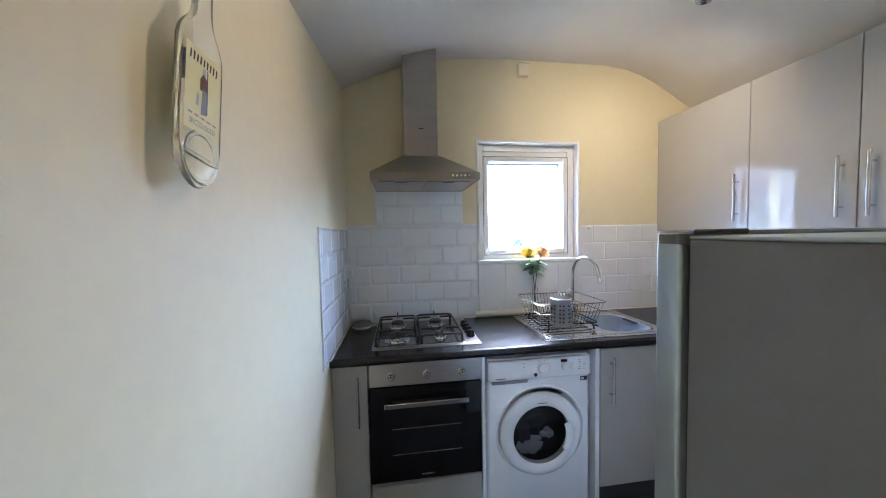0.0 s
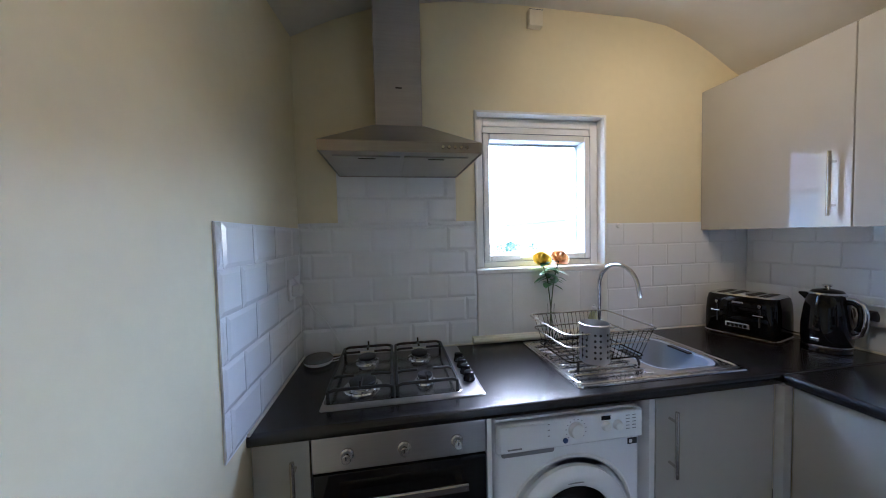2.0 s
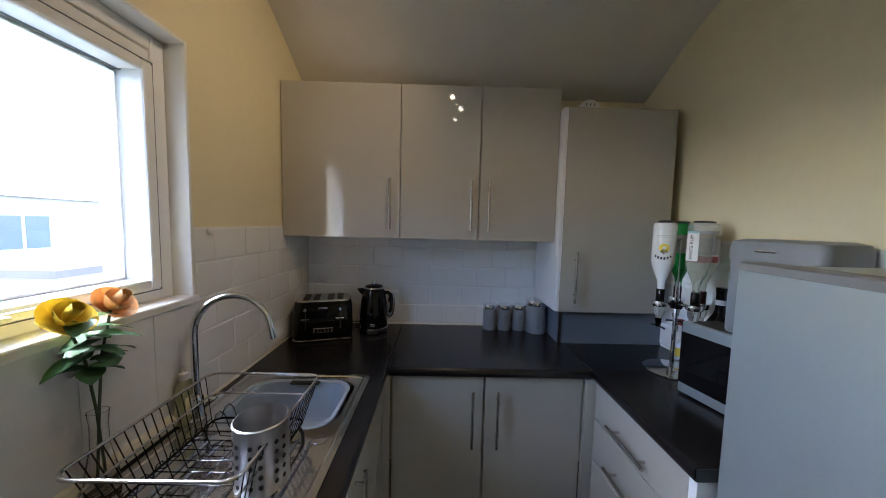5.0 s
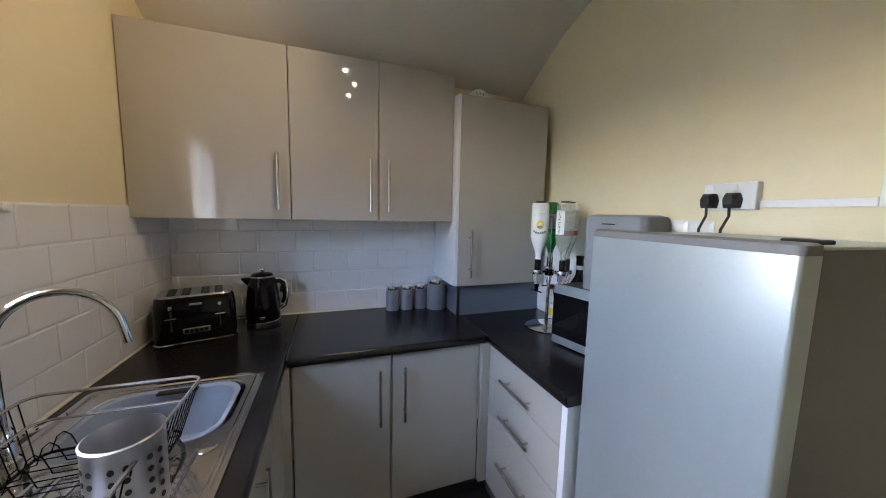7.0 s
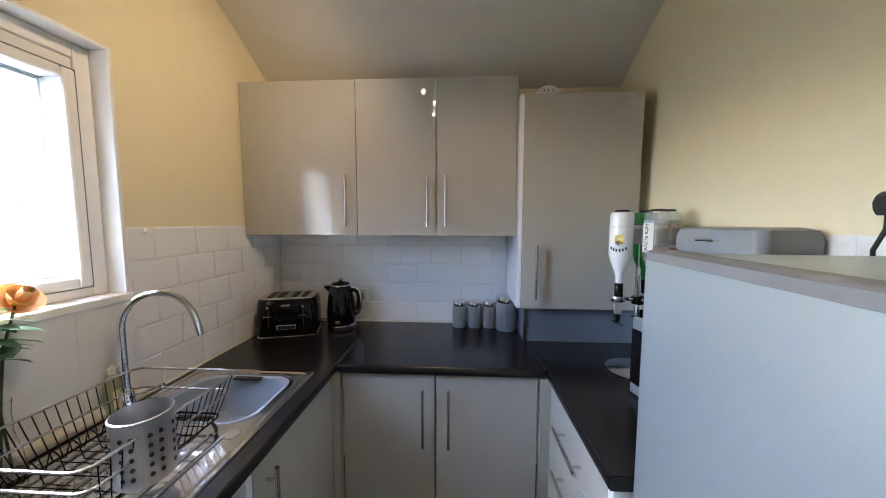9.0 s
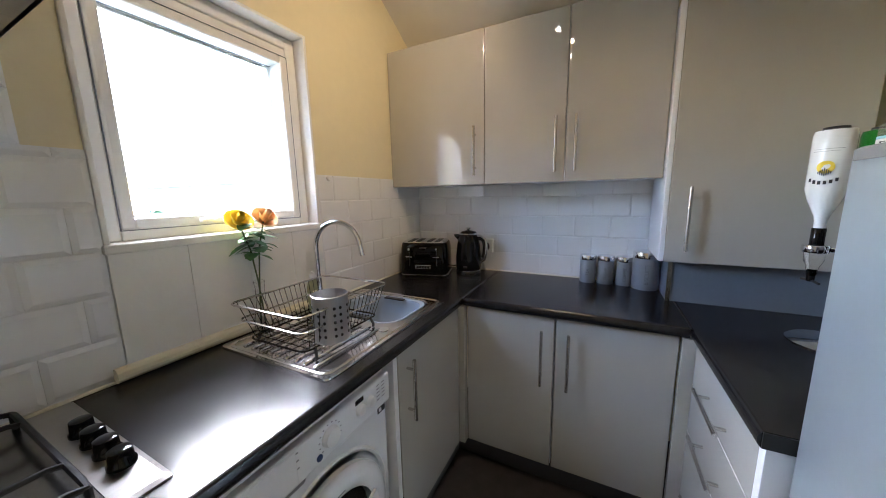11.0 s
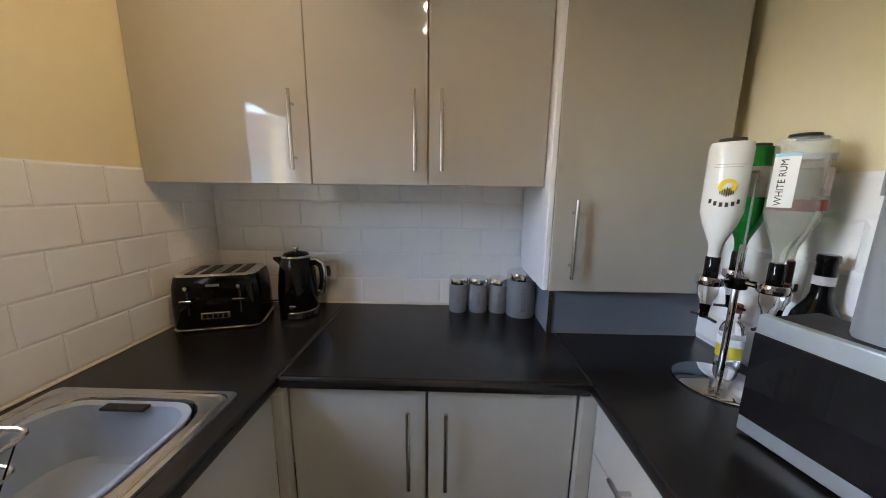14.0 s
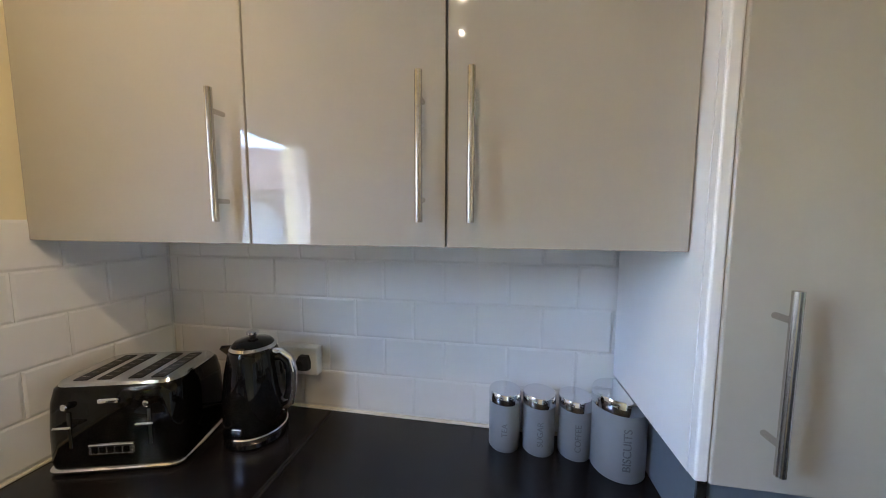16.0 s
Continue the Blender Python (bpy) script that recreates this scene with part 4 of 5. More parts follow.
part("badge", slab(-0.022, 0.022, FYT - 0.002, FYT + 0.008, 0.150, 0.161, 0.003), CHROME, to)
bz = part("control_badge", slab(-0.048, 0.048, FYT - 0.003, FYT + 0.006, 0.042, 0.066, 0.003), NICKEL, to)
for i in range(5):
    part("button", slab(-0.040 + i * 0.0165, -0.028 + i * 0.0165, FYT - 0.0045, FYT - 0.0025, 0.047, 0.061, 0.001), BLACKG, bz)
for s in (-0.084, 0.084):
    part("lever_slot", slab(s - 0.003, s + 0.003, FYT - 0.0012, FYT + 0.01, 0.06, 0.135), BLACKM, to)
    part("lever", slab(s - 0.019, s + 0.019, FYT - 0.018, FYT - 0.001, 0.108, 0.114, 0.0025), CHROME, to)
    part("dial", spin(lathe([(0.007, 0), (0.007, 0.008), (0.005, 0.010)], 18), pose(s, FYT, 0.150, 90)), CHROME, to, smooth=True)

# ---- sockets ----
so = thing("double_socket", pose(2.490, -0.490, 1.078), "white double wall socket with a black plug behind the kettle", "socket")
part("back_box", slab(-0.032, 0.0, -0.074, 0.074, -0.044, 0.044, 0.004), WHITEP, so)
for y in (-0.035, 0.035):
    part("plug", loft(bmesh.new(), [[(x, y + b * 0.9, c * 0.9) for b, c in ((0.02, -0.024), (0.022, 0.0), (0.014, 0.024), (-0.014, 0.024), (-0.022, 0.0), (-0.02, -0.024))] if x > -0.05 else
                                    [(x, y + b * 0.6, c * 0.6) for b, c in ((0.02, -0.024), (0.022, 0.0), (0.014, 0.024), (-0.014, 0.024), (-0.022, 0.0), (-0.02, -0.024))] for x in (-0.033, -0.048, -0.066)]), BLACKM, so)
bm = bmesh.new()
tube(bm, [(2.436, -0.455, 1.050), (2.425, -0.45, 0.99), (2.44, -0.40, 0.95), (2.46, -0.33, 0.93), (2.45, -0.28, 0.93), (2.40, -0.22, 0.945)], 0.0035, 6)
tagged(part("power_cable", bm, BLACKM, smooth=True), "thin black power cable from socket to toaster", "cable")

so = thing("double_socket", pose(1.205, BACK, 1.582), "white double wall socket with two black plugs above the fridge", "socket")
part("back_box", slab(-0.074, 0.074, 0.0, 0.030, -0.044, 0.044, 0.004), WHITEP, so)
for x in (-0.018, 0.048):
    part("switch", slab(x - 0.006, x + 0.006, 0.030, 0.034, 0.018, 0.036, 0.001), WHITEP, so)
    part("plug", loft(bmesh.new(), [[(x + b * s_, yy, -0.012 + c * s_) for b, c in ((0.02, -0.026), (0.024, 0.0), (0.016, 0.022), (-0.016, 0.022), (-0.024, 0.0), (-0.02, -0.026))] for yy, s_ in ((0.031, 1.0), (0.048, 1.0), (0.066, 0.6))]), BLACKM, so)
    bm = bmesh.new()
    tube(bm, [(x, 0.052, -0.036), (x - 0.004, 0.056, -0.065), (x + 0.018, 0.05, -0.11), (x + 0.03, 0.03, -0.17), (x + 0.03, 0.012, -0.30)], 0.004, 6)
    part("cable", bm, BLACKM, so, smooth=True)
tr = thing("cable_trunking", pose(0, 0, 0), "thin white cable trunking along the wall", "trunking")
part("horizontal_run", slab(0.904, 1.130, BACK, BACK + 0.012, 1.545, 1.568, 0.002), WHITEP, tr)
part("vertical_run", slab(0.885, 0.903, BACK, BACK + 0.012, 1.545, 2.55, 0.002), WHITEP, tr)

so = thing("double_socket", pose(0.010, -0.150, 1.262), "white wall socket on the tiles beside the hob", "socket")
part("plate", slab(0.0, 0.010, -0.073, 0.073, -0.043, 0.043, 0.003), WHITEP, so)
part("plug", slab(0.0105, 0.045, -0.055, -0.015, -0.03, 0.015, 0.005), WHITEP, so)

# white puck with its lead on the worktop
pk = thing("charging_puck", pose(0.088, -0.090, WT) @ Matrix.Scale(1.2, 4), "round grey speaker puck with white cable on the worktop", "gadget")
part("base", lathe([(0.044, 0), (0.050, 0.005), (0.0515, 0.013)], 36), WHITEP, pk, smooth=True)
part("fabric_top", lathe([(0.0515, 0.0132), (0.051, 0.018), (0.046, 0.025), (0.03, 0.029), (0.006, 0.030)], 36), PUCKF, pk, "grey woven fabric top", smooth=True)
bm = bmesh.new()
tube(bm, [(0.050, -0.005, 0.004), (0.080, 0.012, 0.003), (0.110, 0.036, 0.003), (0.122, 0.056, 0.003), (0.108, 0.060, 0.003), (0.080, 0.042, 0.003), (0.052, 0.018, 0.004)], 0.0018, 6)
part("cable_loop", bm, WHITEP, pk, smooth=True)
bm = bmesh.new()
tube(bm, [(0.048, 0.01, 0.008), (0.075, 0.03, 0.006), (0.080, 0.05, 0.03), (0.05, 0.068, 0.08), (0.02, 0.055, 0.14), (-0.02, 0.02, 0.2), (-0.045, -0.03, 0.29), (-0.055, -0.08, 0.335)], 0.0022, 6)
part("cable", bm, WHITEP, pk, smooth=True)

# ---- dish rack, cutlery pot, vase, soap ----
rk = thing("dish_rack", pose(1.268, -0.292, WT + 0.009, 0, 0, 0), "black wire dish rack on the drainer", "dish rack")
T = [Vector(p) for p in rrect(0, 0, 0.405, 0.33, 0.03, 0.155, 4)]
Bt = [Vector(p) for p in rrect(0, 0, 0.34, 0.26, 0.025, 0.034, 4)]
bm = bmesh.new()
tube(bm, T, 0.0038, 8, True)
part("top_rail", bm, NICKEL, rk, smooth=True)
bm = bmesh.new()
tube(bm, [p.lerp(q_, 0.45) for p, q_ in zip(T, Bt)], 0.0032, 8, True)
part("middle_rail", bm, NICKEL, rk, smooth=True)
bm = bmesh.new()
tube(bm, Bt, 0.0032, 6, True)
part("bottom_rail", bm, BLACKG, rk, smooth=True)
for s in (-1, 1):
    for i in range(17):
        x = -0.150 + 0.30 * i / 16
        bm = bmesh.new()
        tube(bm, [(x * 1.18, s * 0.165, 0.155), (x, s * 0.130, 0.034)], 0.0014, 5)
        part("side_wire", bm, BLACKG, rk, smooth=True)
for i in range(9):
    x = -0.145 + 0.29 * i / 8
    bm = bmesh.new()
    tube(bm, [(x, -0.130, 0.034), (x, 0.130, 0.034)], 0.0014, 5)
    part("floor_wire", bm, BLACKG, rk, smooth=True)
for i in range(9):
    x = -0.14 + 0.30 * i / 8
    bm = bmesh.new()
    tube(bm, [(x, 0.130, 0.034), (x, 0.110, 0.038), (x, 0.098, 0.074), (x, 0.086, 0.084), (x, 0.074, 0.074), (x, 0.062, 0.038), (x, 0.0, 0.036)], 0.0014, 5)
    part("plate_wire", bm, BLACKG, rk, smooth=True)
for sx in (-1, 1):
    for sy in (-1, 1):
        bm = bmesh.new()
        tube(bm, [(sx * 0.13, sy * 0.130, 0.034), (sx * 0.135, sy * 0.138, 0.012), (sx * 0.135, sy * 0.138, 0.0)], 0.005, 8)
        part("foot", bm, BLACKM, rk, smooth=True)

pt = thing("cutlery_pot", pose(1.208, -0.424, WT + 0.0455) @ Matrix.Diagonal((0.93, 0.93, 1.10, 1)), "perforated steel cutlery pot in the dish rack", "cutlery pot")
part("pot", loft(bmesh.new(), [ring(r, z, 40) for r, z in ((0.058, 0.0), (0.060, 0.003), (0.060, 0.132), (0.0615, 0.135), (0.058, 0.137), (0.057, 0.004), (0.03, 0.004))]), POTS, pt, smooth=True)
for zr in range(5):
    for i in range(14):
        a = 2 * math.pi * (i + 0.25 * (i % 2)) / 14
        bm = spin(lathe([(0.0048, 0.0), (0.0048, 0.0012)], 12), Matrix.Translation((0.0598 * math.cos(a), 0.0598 * math.sin(a), 0.024 + 0.020 * zr)) @ Matrix.Rotation(a, 4, "Z") @ pose(0, 0, 0, 0, 90, 0))
        part("hole", bm, BLACKM, pt)

va = thing("flower_vase", pose(1.222, -0.052, WT + 0.004), "slim glass vase with yellow roses", "vase")
part("vase", loft(bmesh.new(), [ring(r, z, 24) for r, z in ((0.030, 0.0), (0.032, 0.006), (0.028, 0.05), (0.017, 0.11), (0.016, 0.16), (0.019, 0.19), (0.0175, 0.19), (0.0145, 0.16), (0.0155, 0.11), (0.026, 0.05), (0.028, 0.012))]), GLASS, va, smooth=True)


def rose(parent, c, r, material, seed):
    rnd = random.Random(seed)
    turn = pose(0, 0, 0, 48, rnd.uniform(-14, 14)).to_3x3()   # the bloom looks into the room
    for k in range(15):
        lay = k // 5
        a = radians(72 * k + 31 * lay + rnd.uniform(-14, 14))
        rr, h, tilt = r * (0.42 + 0.30 * lay), r * (1.30 - 0.16 * lay), 0.05 + 0.55 * lay
        bm = bmesh.new()
        rows = []
        for i in range(5):
            f = i / 4
            row = []
            for j in range(5):
                g = (j - 2) / 2
                ang = a + g * (0.95 - 0.10 * lay)
                th = f * (2.25 - 0.22 * lay) * (1 - 0.10 * g * g)
                out = rr * math.sin(th) + tilt * r * 0.5 * f ** 4
                p = turn @ Vector((out * math.cos(ang), out * math.sin(ang), h * (1 - math.cos(th)) * 0.80 - 0.5 * r + (2 - lay) * 0.22 * r))
                row.append(bm.verts.new(Vector(c) + p))
            rows.append(row)
        for i in range(4):
            for j in range(4):
                bm.faces.new((rows[i][j], rows[i][j + 1], rows[i + 1][j + 1], rows[i + 1][j]))
        part("petal", bm, material, parent, smooth=True)


def leaf(parent, base, way, length, width):
    d = Vector(way).normalized()
    side = d.cross(Vector((0, 0, 1))).normalized()
    bm = bmesh.new()
    rows = []
    for i in range(6):
        f = i / 5
        w_ = width * math.sin(math.pi * min(0.98, f * 0.94 + 0.04)) ** 0.8
        c = Vector(base) + d * length * f + Vector((0, 0, -0.35 * length * f * f))
        rows.append([bm.verts.new(c - side * w_ + Vector((0, 0, 0.15 * w_))), bm.verts.new(c), bm.verts.new(c + side * w_ + Vector((0, 0, 0.15 * w_)))])
    for a, b in zip(rows, rows[1:]):
        for j in range(2):
            bm.faces.new((a[j], a[j + 1], b[j + 1], b[j]))
    part("leaf", bm, LEAF, parent, smooth=True)


for (fx, fy, fz), m_, sd in (((-0.044, 0.008, 0.412), PETAL, 3), ((0.056, 0.014, 0.417), PETALO, 5)):
    bm = bmesh.new()
    tube(bm, [(-fx * 0.2, 0.0, 0.012), (fx * 0.05, 0, 0.19), (fx * 0.35, fy * 0.4, 0.31), (fx, fy, fz)], 0.0028, 6)
    part("stem", bm, STEM, va, smooth=True)
    rose(va, (fx, fy, fz), 0.030, m_, sd)
rnd = random.Random(11)
for i in range(24):
    a = rnd.uniform(0, 6.28)
    z = rnd.uniform(0.285, 0.405)
    s = rnd.choice((-1, 1))
    leaf(va, (s * 0.015 * (z / 0.4), -0.004, z), (math.cos(a), math.sin(a) * 0.6 - 0.2, rnd.uniform(-0.1, 0.5)), rnd.uniform(0.05, 0.08), rnd.uniform(0.016, 0.025))

sp = thing("soap_bottle", pose(1.475, -0.040, WT + 0.004), "pale green washing-up liquid bottle by the tap", "bottle")
part("bottle_body", loft(bmesh.new(), [rrect(0, 0, w, d, 0.012, z, 4) for w, d, z in ((0.052, 0.03, 0.0), (0.056, 0.034, 0.006), (0.056, 0.034, 0.10), (0.040, 0.028, 0.125), (0.026, 0.025, 0.135))]), SOAP, sp, smooth=True)
part("cap", lathe([(0.0125, 0.1355), (0.0125, 0.155), (0.006, 0.160), (0.006, 0.168)], 18), WHITEP, sp, smooth=True)
part("label", slab(-0.02, 0.02, -0.0185, -0.0172, 0.03, 0.085), LABELC, sp)

# ---- small fixtures ----
cap = thing("blanking_cap", pose(1.642, -0.010, 1.497), "small round white cap at the tile edge", "cap")
part("cap", spin(lathe([(0.013, 0), (0.013, 0.006), (0.009, 0.010)], 20), pose(0, 0, 0, 90)), WHITEP, cap, smooth=True)
jb = thing("junction_box", pose(1.166, 0.0, 2.542), "square cream junction box high on the wall", "junction box")
part("box", slab(-0.036, 0.036, -0.036, 0.0, -0.042, 0.042, 0.004), CREAMW, jb)
part("cover_line", slab(-0.0362, 0.0362, -0.0364, -0.030, 0.034, 0.036), GAP, jb)
al = thing("carbon_monoxide_alarm", pose(2.158, -1.545, 2.127), "small white rounded alarm on top of the boiler cupboard", "alarm")
bm = loft(bmesh.new(), [[(x, 0.055 * math.cos(radians(a)), max(0.0, 0.048 * math.sin(radians(a)))) for a in range(0, 181, 15)] for x in (-0.018, 0.018)])
part("casing", bm, WHITEP, al)
for y in (-0.02, 0.0, 0.02):
    part("vent_hole", slab(-0.0195, -0.0178, y - 0.003, y + 0.003, 0.018, 0.030), GREYMARK, al)

# flattened bottle hung on the west wall
bt = thing("flattened_bottle_art", pose(0.003, -1.532, 1.550, -7, 0, -6) @ Matrix.Diagonal((0.95, 1.06, 1.44, 1)), "flattened clear spirit bottle hung on the wall", "wall decoration")


def bottle_outline():
    half = [(0.0425 * math.sin(radians(a)), 0.046 - 0.046 * math.cos(radians(a))) for a in range(0, 91, 9)]
    half += [(0.0425, 0.09), (0.0425, 0.150), (0.040, 0.160), (0.034, 0.170), (0.026, 0.178), (0.019, 0.187), (0.0160, 0.198), (0.0152, 0.215), (0.0152, 0.245), (0.0175, 0.247), (0.0175, 0.258)]
    return half + [(-y, z) for y, z in half[::-1][:-1]]


bm = loft(bmesh.new(), [[(x, y * s, 0.12 + (z - 0.12) * s) for y, z in bottle_outline()] for x, s in ((0.022, 0.93), (0.0235, 0.98), (0.027, 1.0), (0.031, 0.98), (0.034, 0.93))])
part("glass_body", bm, ARTGL, bt, smooth=True)
bm = slab(0.0344, 0.0347, -0.034, 0.034, 0.057, 0.147)
lb = part("label", bm, LABELC, bt, "pale yellow paper label")
for pts, tone in ((((-0.008, 0.078), (0.012, 0.080), (0.012, 0.106), (-0.004, 0.108)), GREYMARK), (((-0.012, 0.104), (0.010, 0.106), (0.012, 0.118), (-0.002, 0.124), (-0.012, 0.116)), CAPBR),
                  (((0.009, 0.080), (0.014, 0.082), (0.013, 0.132), (0.010, 0.130)), INK), (((-0.006, 0.122), (0.006, 0.121), (0.005, 0.130), (-0.004, 0.130)), LABELS),
                  (((-0.024, 0.086), (-0.016, 0.085), (-0.014, 0.098), (-0.021, 0.100)), LABELS)):
    part("picture_mark", prism([(y * 0.6, z) for y, z in pts], 0.0349, 0.0350, "x"), tone, lb)
for k in range(9):
    part("name_mark", prism([(-0.028 + 0.0064 * k, 0.1325 - 0.0006 * abs(k - 4)), (-0.0252 + 0.0064 * k, 0.1318), (-0.0240 + 0.0064 * k, 0.1402), (-0.0268 + 0.0064 * k, 0.1408 + 0.001 * (k % 2))], 0.0349, 0.0350, "x"), INK, lb)
for k in range(5):
    part("small_print", slab(0.0349, 0.0350, -0.028 + 0.0118 * k, -0.0205 + 0.0118 * k, 0.0735, 0.0752), GREYMARK, lb)
tx = letters("lettering", "SPICED GOLD", 0.0082, GREYMARK, Matrix.Translation((0.0349, 0, 0.066)) @ pose(0, 0, 0, 90, 0, 90) @ Matrix.Diagonal((1, 1, 0.15, 1)), lb)
bm = bmesh.new()
tube(bm, [(0.035, 0.031 * math.cos(radians(a)), 0.032 + 0.026 * math.sin(radians(a))) for a in range(0, 360, 15)], 0.0032, 8, True)
part("base_ring", bm, ARTGL, bt, smooth=True)
bm = bmesh.new()
tube(bm, [(0.034, -0.033, 0.033), (0.0365, -0.012, 0.031), (0.0365, 0.014, 0.0295), (0.034, 0.034, 0.031)], 0.003, 8)
part("crease", bm, ARTGL, bt, smooth=True)
part("hanger", slab(0.002, 0.0225, -0.009, 0.009, 0.12, 0.150, 0.003), BLACKM, bt)

# ---- ceiling light bar ----
LZ = 2.60
lt = thing("ceiling_spotlight", pose(1.30, -0.94, LZ), "steel ceiling bar with four lit spotlights", "ceiling light")
part("bar", slab(-0.36, 0.36, -0.030, 0.030, -0.016, 0.010, 0.006), NICKEL, lt)
SPOTS = (((0.29, 0.06, -0.195), (0.46, 0.72, -0.52)), ((0.16, -0.01, -0.225), (0.30, -0.25, -0.9)), ((-0.10, 0.02, -0.215), (0.42, 0.86, -0.36)), ((-0.33, -0.05, -0.21), (-0.66, -0.52, -0.52)))
for (x, y, z), way in SPOTS:
    d = Vector(way).normalized()
    tip = Vector((x, y, z))
    m = Matrix.Translation(tip) @ d.to_track_quat("-Z", "Y").to_matrix().to_4x4()
    head = part("lamp_head", spin(loft(bmesh.new(), [ring(r, zz, 24) for r, zz in ((0.026, 0.0), (0.030, 0.0), (0.030, 0.05), (0.022, 0.078), (0.010, 0.085), (0.010, 0.08), (0.020, 0.07), (0.026, 0.05))], False, False), m), NICKEL, lt, smooth=True)
    bm = bmesh.new()
    top_ = tip - d * 0.08
    tube(bm, [top_, Vector((x, y * 0.6, -0.05)), Vector((x, 0.0, -0.012))], 0.006, 8)
    part("stem", bm, NICKEL, lt, smooth=True)
    part("bulb", spin(lathe([(0.015, 0.010), (0.015, 0.014), (0.008, 0.03)], 20), m), BULB, head)
    lamp = new("spot_lamp", bpy.data.lights.new("spot_lamp", "SPOT"))
    lamp.data.energy, lamp.data.spot_size, lamp.data.spot_blend = SPOT_W, radians(112), 1.0
    lamp.data.color, lamp.data.shadow_soft_size = (1.0, 0.68, 0.36), 0.010
    lamp.matrix_world = pose(1.30, -0.94, LZ) @ Matrix.Translation(tip + d * 0.003) @ d.to_track_quat("-Z", "Y").to_matrix().to_4x4()

# ---- outside ----
structure("ground", slab(-60, 80, 0.9, 140, -3.1, -3.0), GRASS)
ho = thing("house", pose(15.0, 17.0, -3.0), "white rendered house with tiled roof beyond the window", "house")
part("wall", slab(-6, 6, -4, 4, 0, 5.2), RENDERW, ho)
part("roof", prism([(-4.5, 5.1), (4.5, 5.1), (0, 7.6)], -6.4, 6.4, "x"), ROOFT, ho)
for x, z in ((-3.8, 0.8), (3.6, 0.8), (-3.8, 3.3), (0.0, 3.3), (3.6, 3.3)):
    wf = part("window", slab(x - 0.8, x + 0.8, -4.06, -4.002, z, z + 1.3, 0.01), UPVC, ho)
    part("pane", slab(x - 0.7, x - 0.05, -4.075, -4.062, z + 0.1, z + 1.2), DARKWIN, wf)
    part("pane", slab(x + 0.05, x + 0.7, -4.075, -4.062, z + 0.1, z + 1.2), DARKWIN, wf)
ho = thing("house", pose(-10.5, 9.6, -3.0, 0, 0, 51), "white rendered house with red-brown roof and a gabled wing", "house")
part("wall", slab(-6, 6, 0, 7, 0, 6.0), RENDERW, ho)
part("roof", prism([(-0.4, 5.9), (7.4, 5.9), (3.5, 8.5)], -6.4, 6.4, "x"), ROOFT, ho)
bm = slab(-0.6, 3.8, -2.4, 0, 0, 4.8)
wing = part("gabled_wing", loft(bm, [[(-0.6, y, 4.8), (3.8, y, 4.8), (1.6, y, 6.3)] for y in (-2.4, 0.0)]), RENDERW, ho)
bm = bmesh.new()
for a, b in (((-1.0, 4.6), (1.6, 6.45)), ((4.2, 4.6), (1.6, 6.45))):
    loft(bm, [[(a[0], y, a[1]), (b[0], y, b[1]), (b[0], y, b[1] + 0.16), (a[0], y, a[1] + 0.16)] for y in (-2.7, 0.2)])
part("wing_roof", bm, ROOFT, wing)
for x, y, z in ((1.0, -2.4, 3.1), (-4.5, 0.0, 3.3), (-2.4, 0.0, 3.3), (1.0, -2.4, 0.8), (-4.5, 0.0, 0.8)):
    wf = part("window", slab(x, x + 1.4, y - 0.06, y - 0.002, z, z + 1.2, 0.01), UPVC, ho)
    part("pane", slab(x + 0.1, x + 0.65, y - 0.075, y - 0.062, z + 0.1, z + 1.1), DARKWIN, wf)
    part("pane", slab(x + 0.75, x + 1.3, y - 0.075, y - 0.062, z + 0.1, z + 1.1), DARKWIN, wf)
gr = thing("garage", pose(8.8, 8.2, -3.0), "low white garage with dark door beyond the window", "garage")
part("wall", slab(-2.4, 2.4, -2.0, 2.0, 0, 3.4), RENDERW, gr)
part("roof", slab(-2.6, 2.6, -2.2, 2.2, 3.402, 3.55), ROOFT, gr)
part("door", slab(-1.4, 1.0, -2.06, -2.002, 0.02, 2.9), DARKWIN, gr)

rnd = random.Random(4)


def shrub(x, y, h, w):
    sh = thing("shrub", pose(x, y, -3.0), "leafy green shrub beyond the window", "shrub", "garden shrubs")
    bm = bmesh.new()
    tube(bm, [(0, 0, 0), (0.05, 0, h * 0.4), (0.0, 0.1, h * 0.8)], 0.07, 6)
    for i in range(5):
        a = i * 1.26
        tube(bm, [(0.03, 0, h * 0.3), (w * 0.5 * math.cos(a), w * 0.5 * math.sin(a), h * 0.75)], 0.03, 5)
    part("trunk", bm, STEM, sh)
    vs, fs = [], []
    for i in range(1500):
        a, u_, v_ = rnd.uniform(0, 6.283), rnd.random() ** 0.5, rnd.uniform(-1, 1)
        rad = w * u_ * math.sqrt(max(0.05, 1 - v_ * v_)) * (0.75 + 0.35 * math.sin(3 * a + x))
        c = Vector((rad * math.cos(a), rad * math.sin(a), h * 0.62 + h * 0.42 * v_))
        q1 = Vector((rnd.uniform(-1, 1), rnd.uniform(-1, 1), rnd.uniform(-1, 1))).normalized() * 0.07
        q2 = Vector((rnd.uniform(-1, 1), rnd.uniform(-1, 1), rnd.uniform(-1, 1))).normalized() * 0.045
        k0 = len(vs)
        vs += [c - q1, c + q2, c + q1, c - q2]
        fs.append((k0, k0 + 1, k0 + 2, k0 + 3))
    me = bpy.data.meshes.new("crown")
    me.from_pydata(vs, [], fs)
    me.materials.append(HEDGE)
    cr = new("crown", me)
    cr.parent = sh


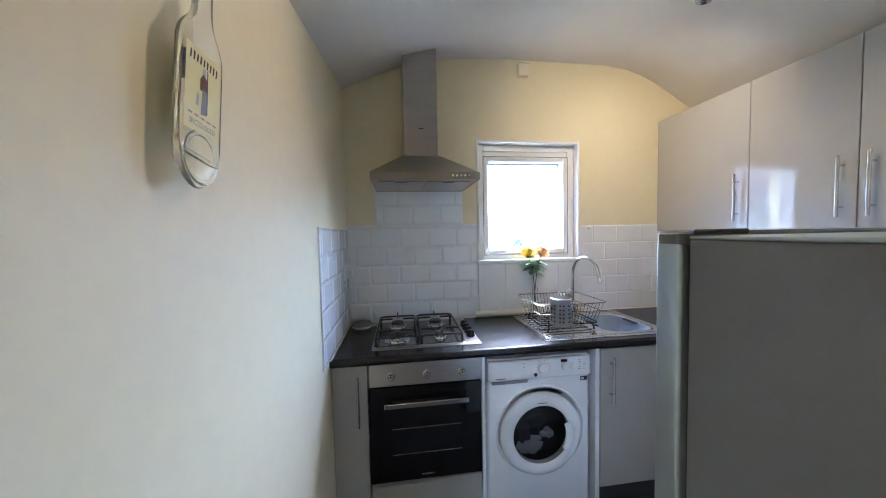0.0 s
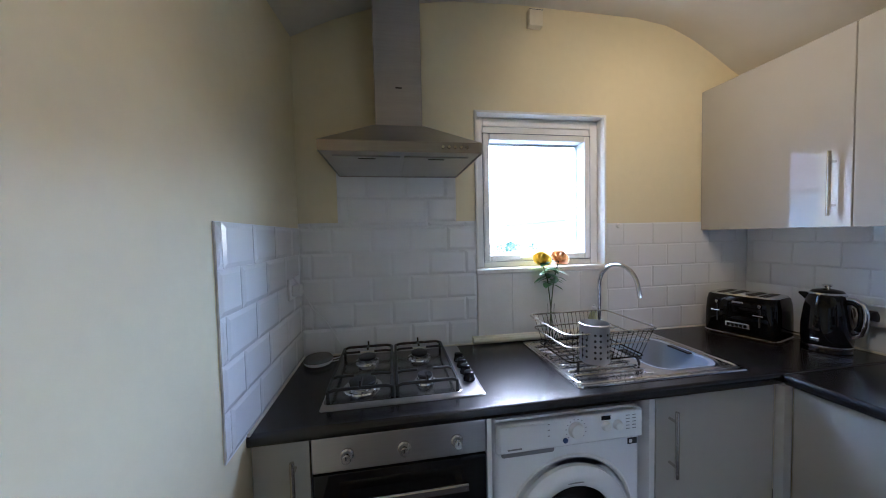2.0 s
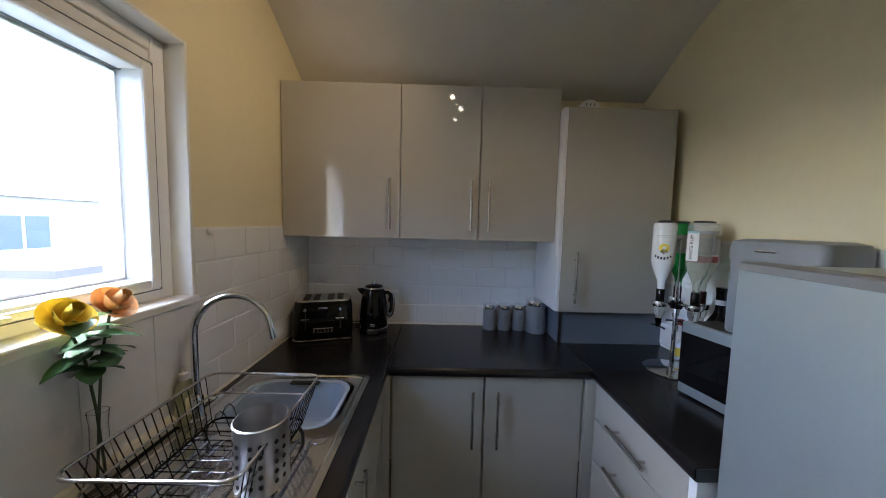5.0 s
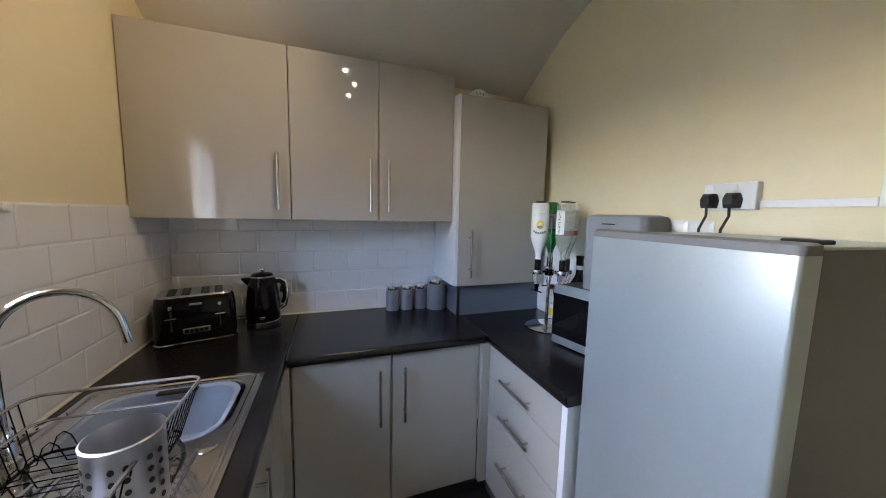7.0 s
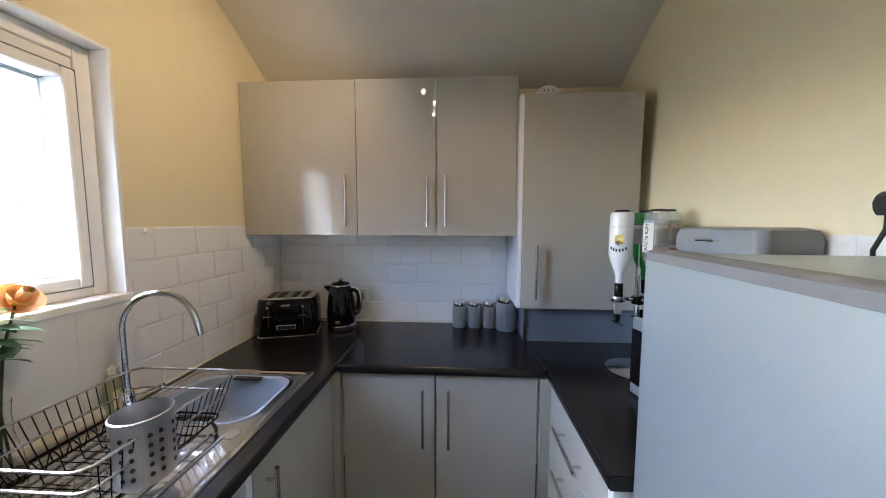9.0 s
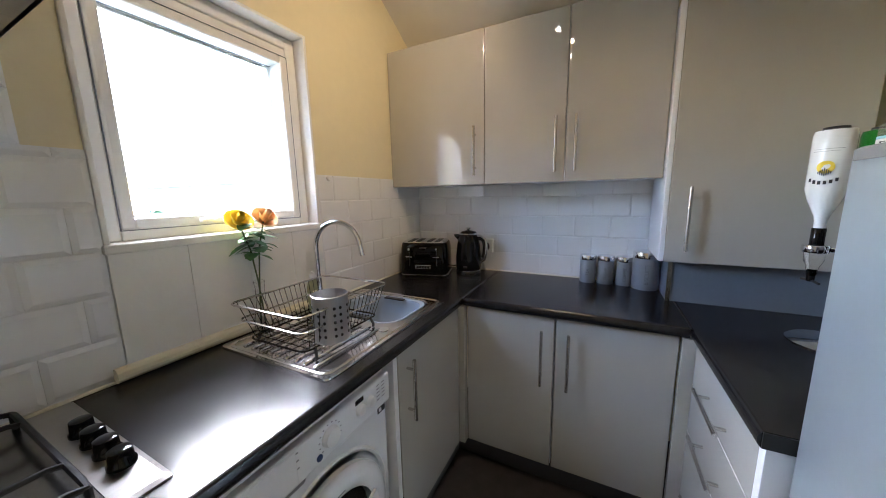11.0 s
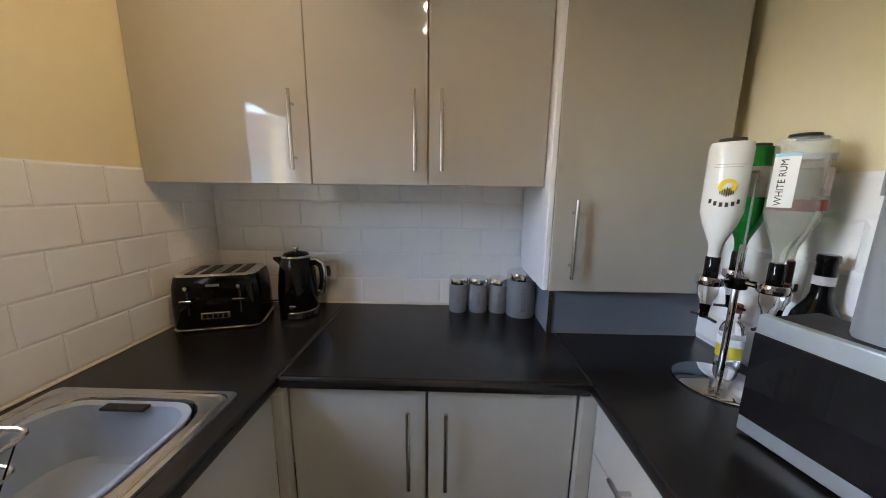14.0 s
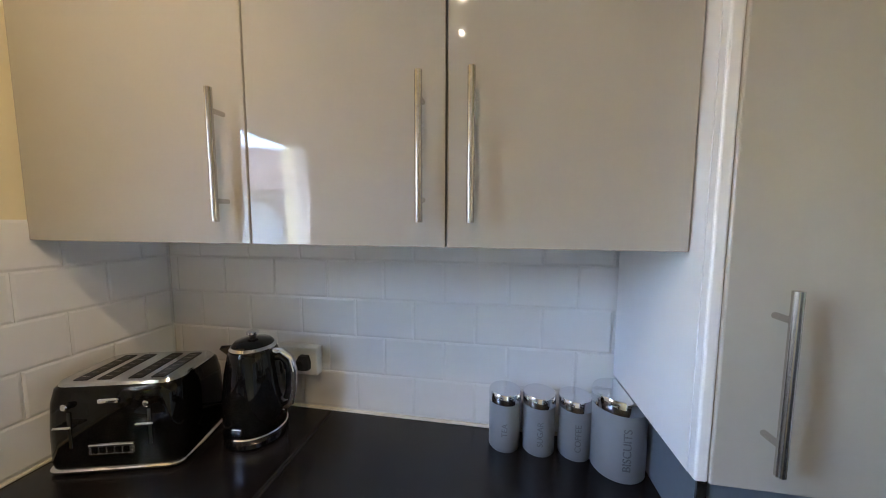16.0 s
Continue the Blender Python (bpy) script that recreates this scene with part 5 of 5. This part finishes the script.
for x, y, h, w_ in ((1.5, 13.0, 3.9, 1.5), (4.2, 13.6, 3.7, 1.5), (6.6, 14.2, 3.9, 1.4), (-1.2, 13.5, 3.9, 1.6), (9.2, 16.5, 3.8, 1.5), (-4.0, 14.0, 4.0, 1.7)):
    shrub(x, y, h, w_)

# ---- wall tiles ----
tile_meshes = {}


def tile_mesh(w, h, bevel):
    key = (round(w, 3), round(h, 3), bevel)
    if key not in tile_meshes:
        b_, t_ = bevel, 0.0016 + 0.28 * bevel
        w_, h_ = w / 2 - 0.0006, h / 2 - 0.0006
        bx_ = min(b_, w_ * 0.6)
        bm = loft(bmesh.new(), [[(-w_, 0, -h_), (w_, 0, -h_), (w_, 0, h_), (-w_, 0, h_)], [(-w_, -0.0014, -h_), (w_, -0.0014, -h_), (w_, -0.0014, h_), (-w_, -0.0014, h_)],
                                [(-w_ + bx_, -t_, -h_ + b_), (w_ - bx_, -t_, -h_ + b_), (w_ - bx_, -t_, h_ - b_), (-w_ + bx_, -t_, h_ - b_)]], cap0=False)
        bmesh.ops.recalc_face_normals(bm, faces=bm.faces[:])
        me = bpy.data.meshes.new("tile")
        bm.to_mesh(me)
        bm.free()
        me.materials.append(TILE)
        tile_meshes[key] = me
    return tile_meshes[key]


TW_, TH_ = 0.184, 0.1185
rt = random.Random(8)


def tile_field(wall, m, u0, u1, z0, z1, first, bevel=0.013, keep=lambda u, z: True):
    """Courses of tiles in half bond between u0 and u1 along the wall; m takes (u, 0, z) to the wall."""
    row, z = 0, z0
    while z < z1 - 0.01:
        h = min(TH_, z1 - z)
        u = u0 - TW_ + (first if row % 2 == 0 else (first + TW_ / 2) % TW_)
        while u < u1 - 0.004:
            a, b = max(u, u0), min(u + TW_, u1)
            if b - a > 0.012 and keep((a + b) / 2, z + h / 2):
                ob = new("tile", tile_mesh(b - a, h, bevel))
                ob.parent = wall
                ob.matrix_local = m @ pose((a + b) / 2, rt.uniform(-0.0003, 0.0003), z + h / 2, rt.uniform(-0.15, 0.15), 0, rt.uniform(-0.15, 0.15))
            u += TW_
        row, z = row + 1, z + TH_


def grouted(name, bm):
    return tagged(part(name, bm, GROUT), kind="structure")


Z0 = WT + 0.008
grouted("tile_bed_east", slab(ROOM_X - 0.004, ROOM_X, -1.486, -0.004, WT, 1.60))
grouted("tile_bed_north", slab(0.0, 0.845, -0.004, 0.0, WT, 1.535))
grouted("tile_bed_hood", slab(0.178, 0.745, -0.004, 0.0, 1.535, 1.80))
grouted("tile_bed_window", slab(1.572, ROOM_X - 0.004, -0.004, 0.0, WT, 1.512))
grouted("tile_bed_west", slab(0.0, 0.004, -0.715, -0.004, WT, 1.512))
grouted("tile_bed_south", slab(1.25, 2.49, BACK, BACK + 0.004, WT, 1.50))
tile_field(wall_east, pose(ROOM_X - 0.004, 0, 0) @ EAST, 0.004, 1.486, Z0, 1.60, 0.122, 0.006)
tile_field(wall_north, pose(0, -0.004, 0), 0.004, 0.845, Z0, 1.535, 0.14)
tile_field(wall_north, pose(0, -0.004, 0), 0.178, 0.745, 1.535, 1.80, 0.05)
tile_field(wall_north, pose(0, -0.004, 0), 1.574, ROOM_X - 0.01, Z0, 1.512, 0.10, 0.006)
tile_field(structure("west_tile_backing", slab(0.0041, 0.0045, -0.714, -0.006, WT + 0.002, 1.511), GROUT), pose(0.0045, 0, 0) @ pose(0, 0, 0, 0, 0, 90), -0.715, -0.012, Z0, 1.512, 0.03)
tile_field(wall_south, pose(0, BACK + 0.004, 0) @ pose(0, 0, 0, 0, 0, 180), -2.49, -1.25, Z0, 1.50, 0.05)
bm = bmesh.new()
tube(bm, [(0.008, -0.60, WT + 0.002), (0.008, -0.012, WT + 0.002), (0.815, -0.012, WT + 0.002)], 0.006, 6)
tube(bm, [(1.575, -0.012, WT + 0.002), (ROOM_X - 0.012, -0.012, WT + 0.002), (ROOM_X - 0.012, -1.466, WT + 0.002)], 0.006, 6)
structure("sealant_bead", bm, SEAL)
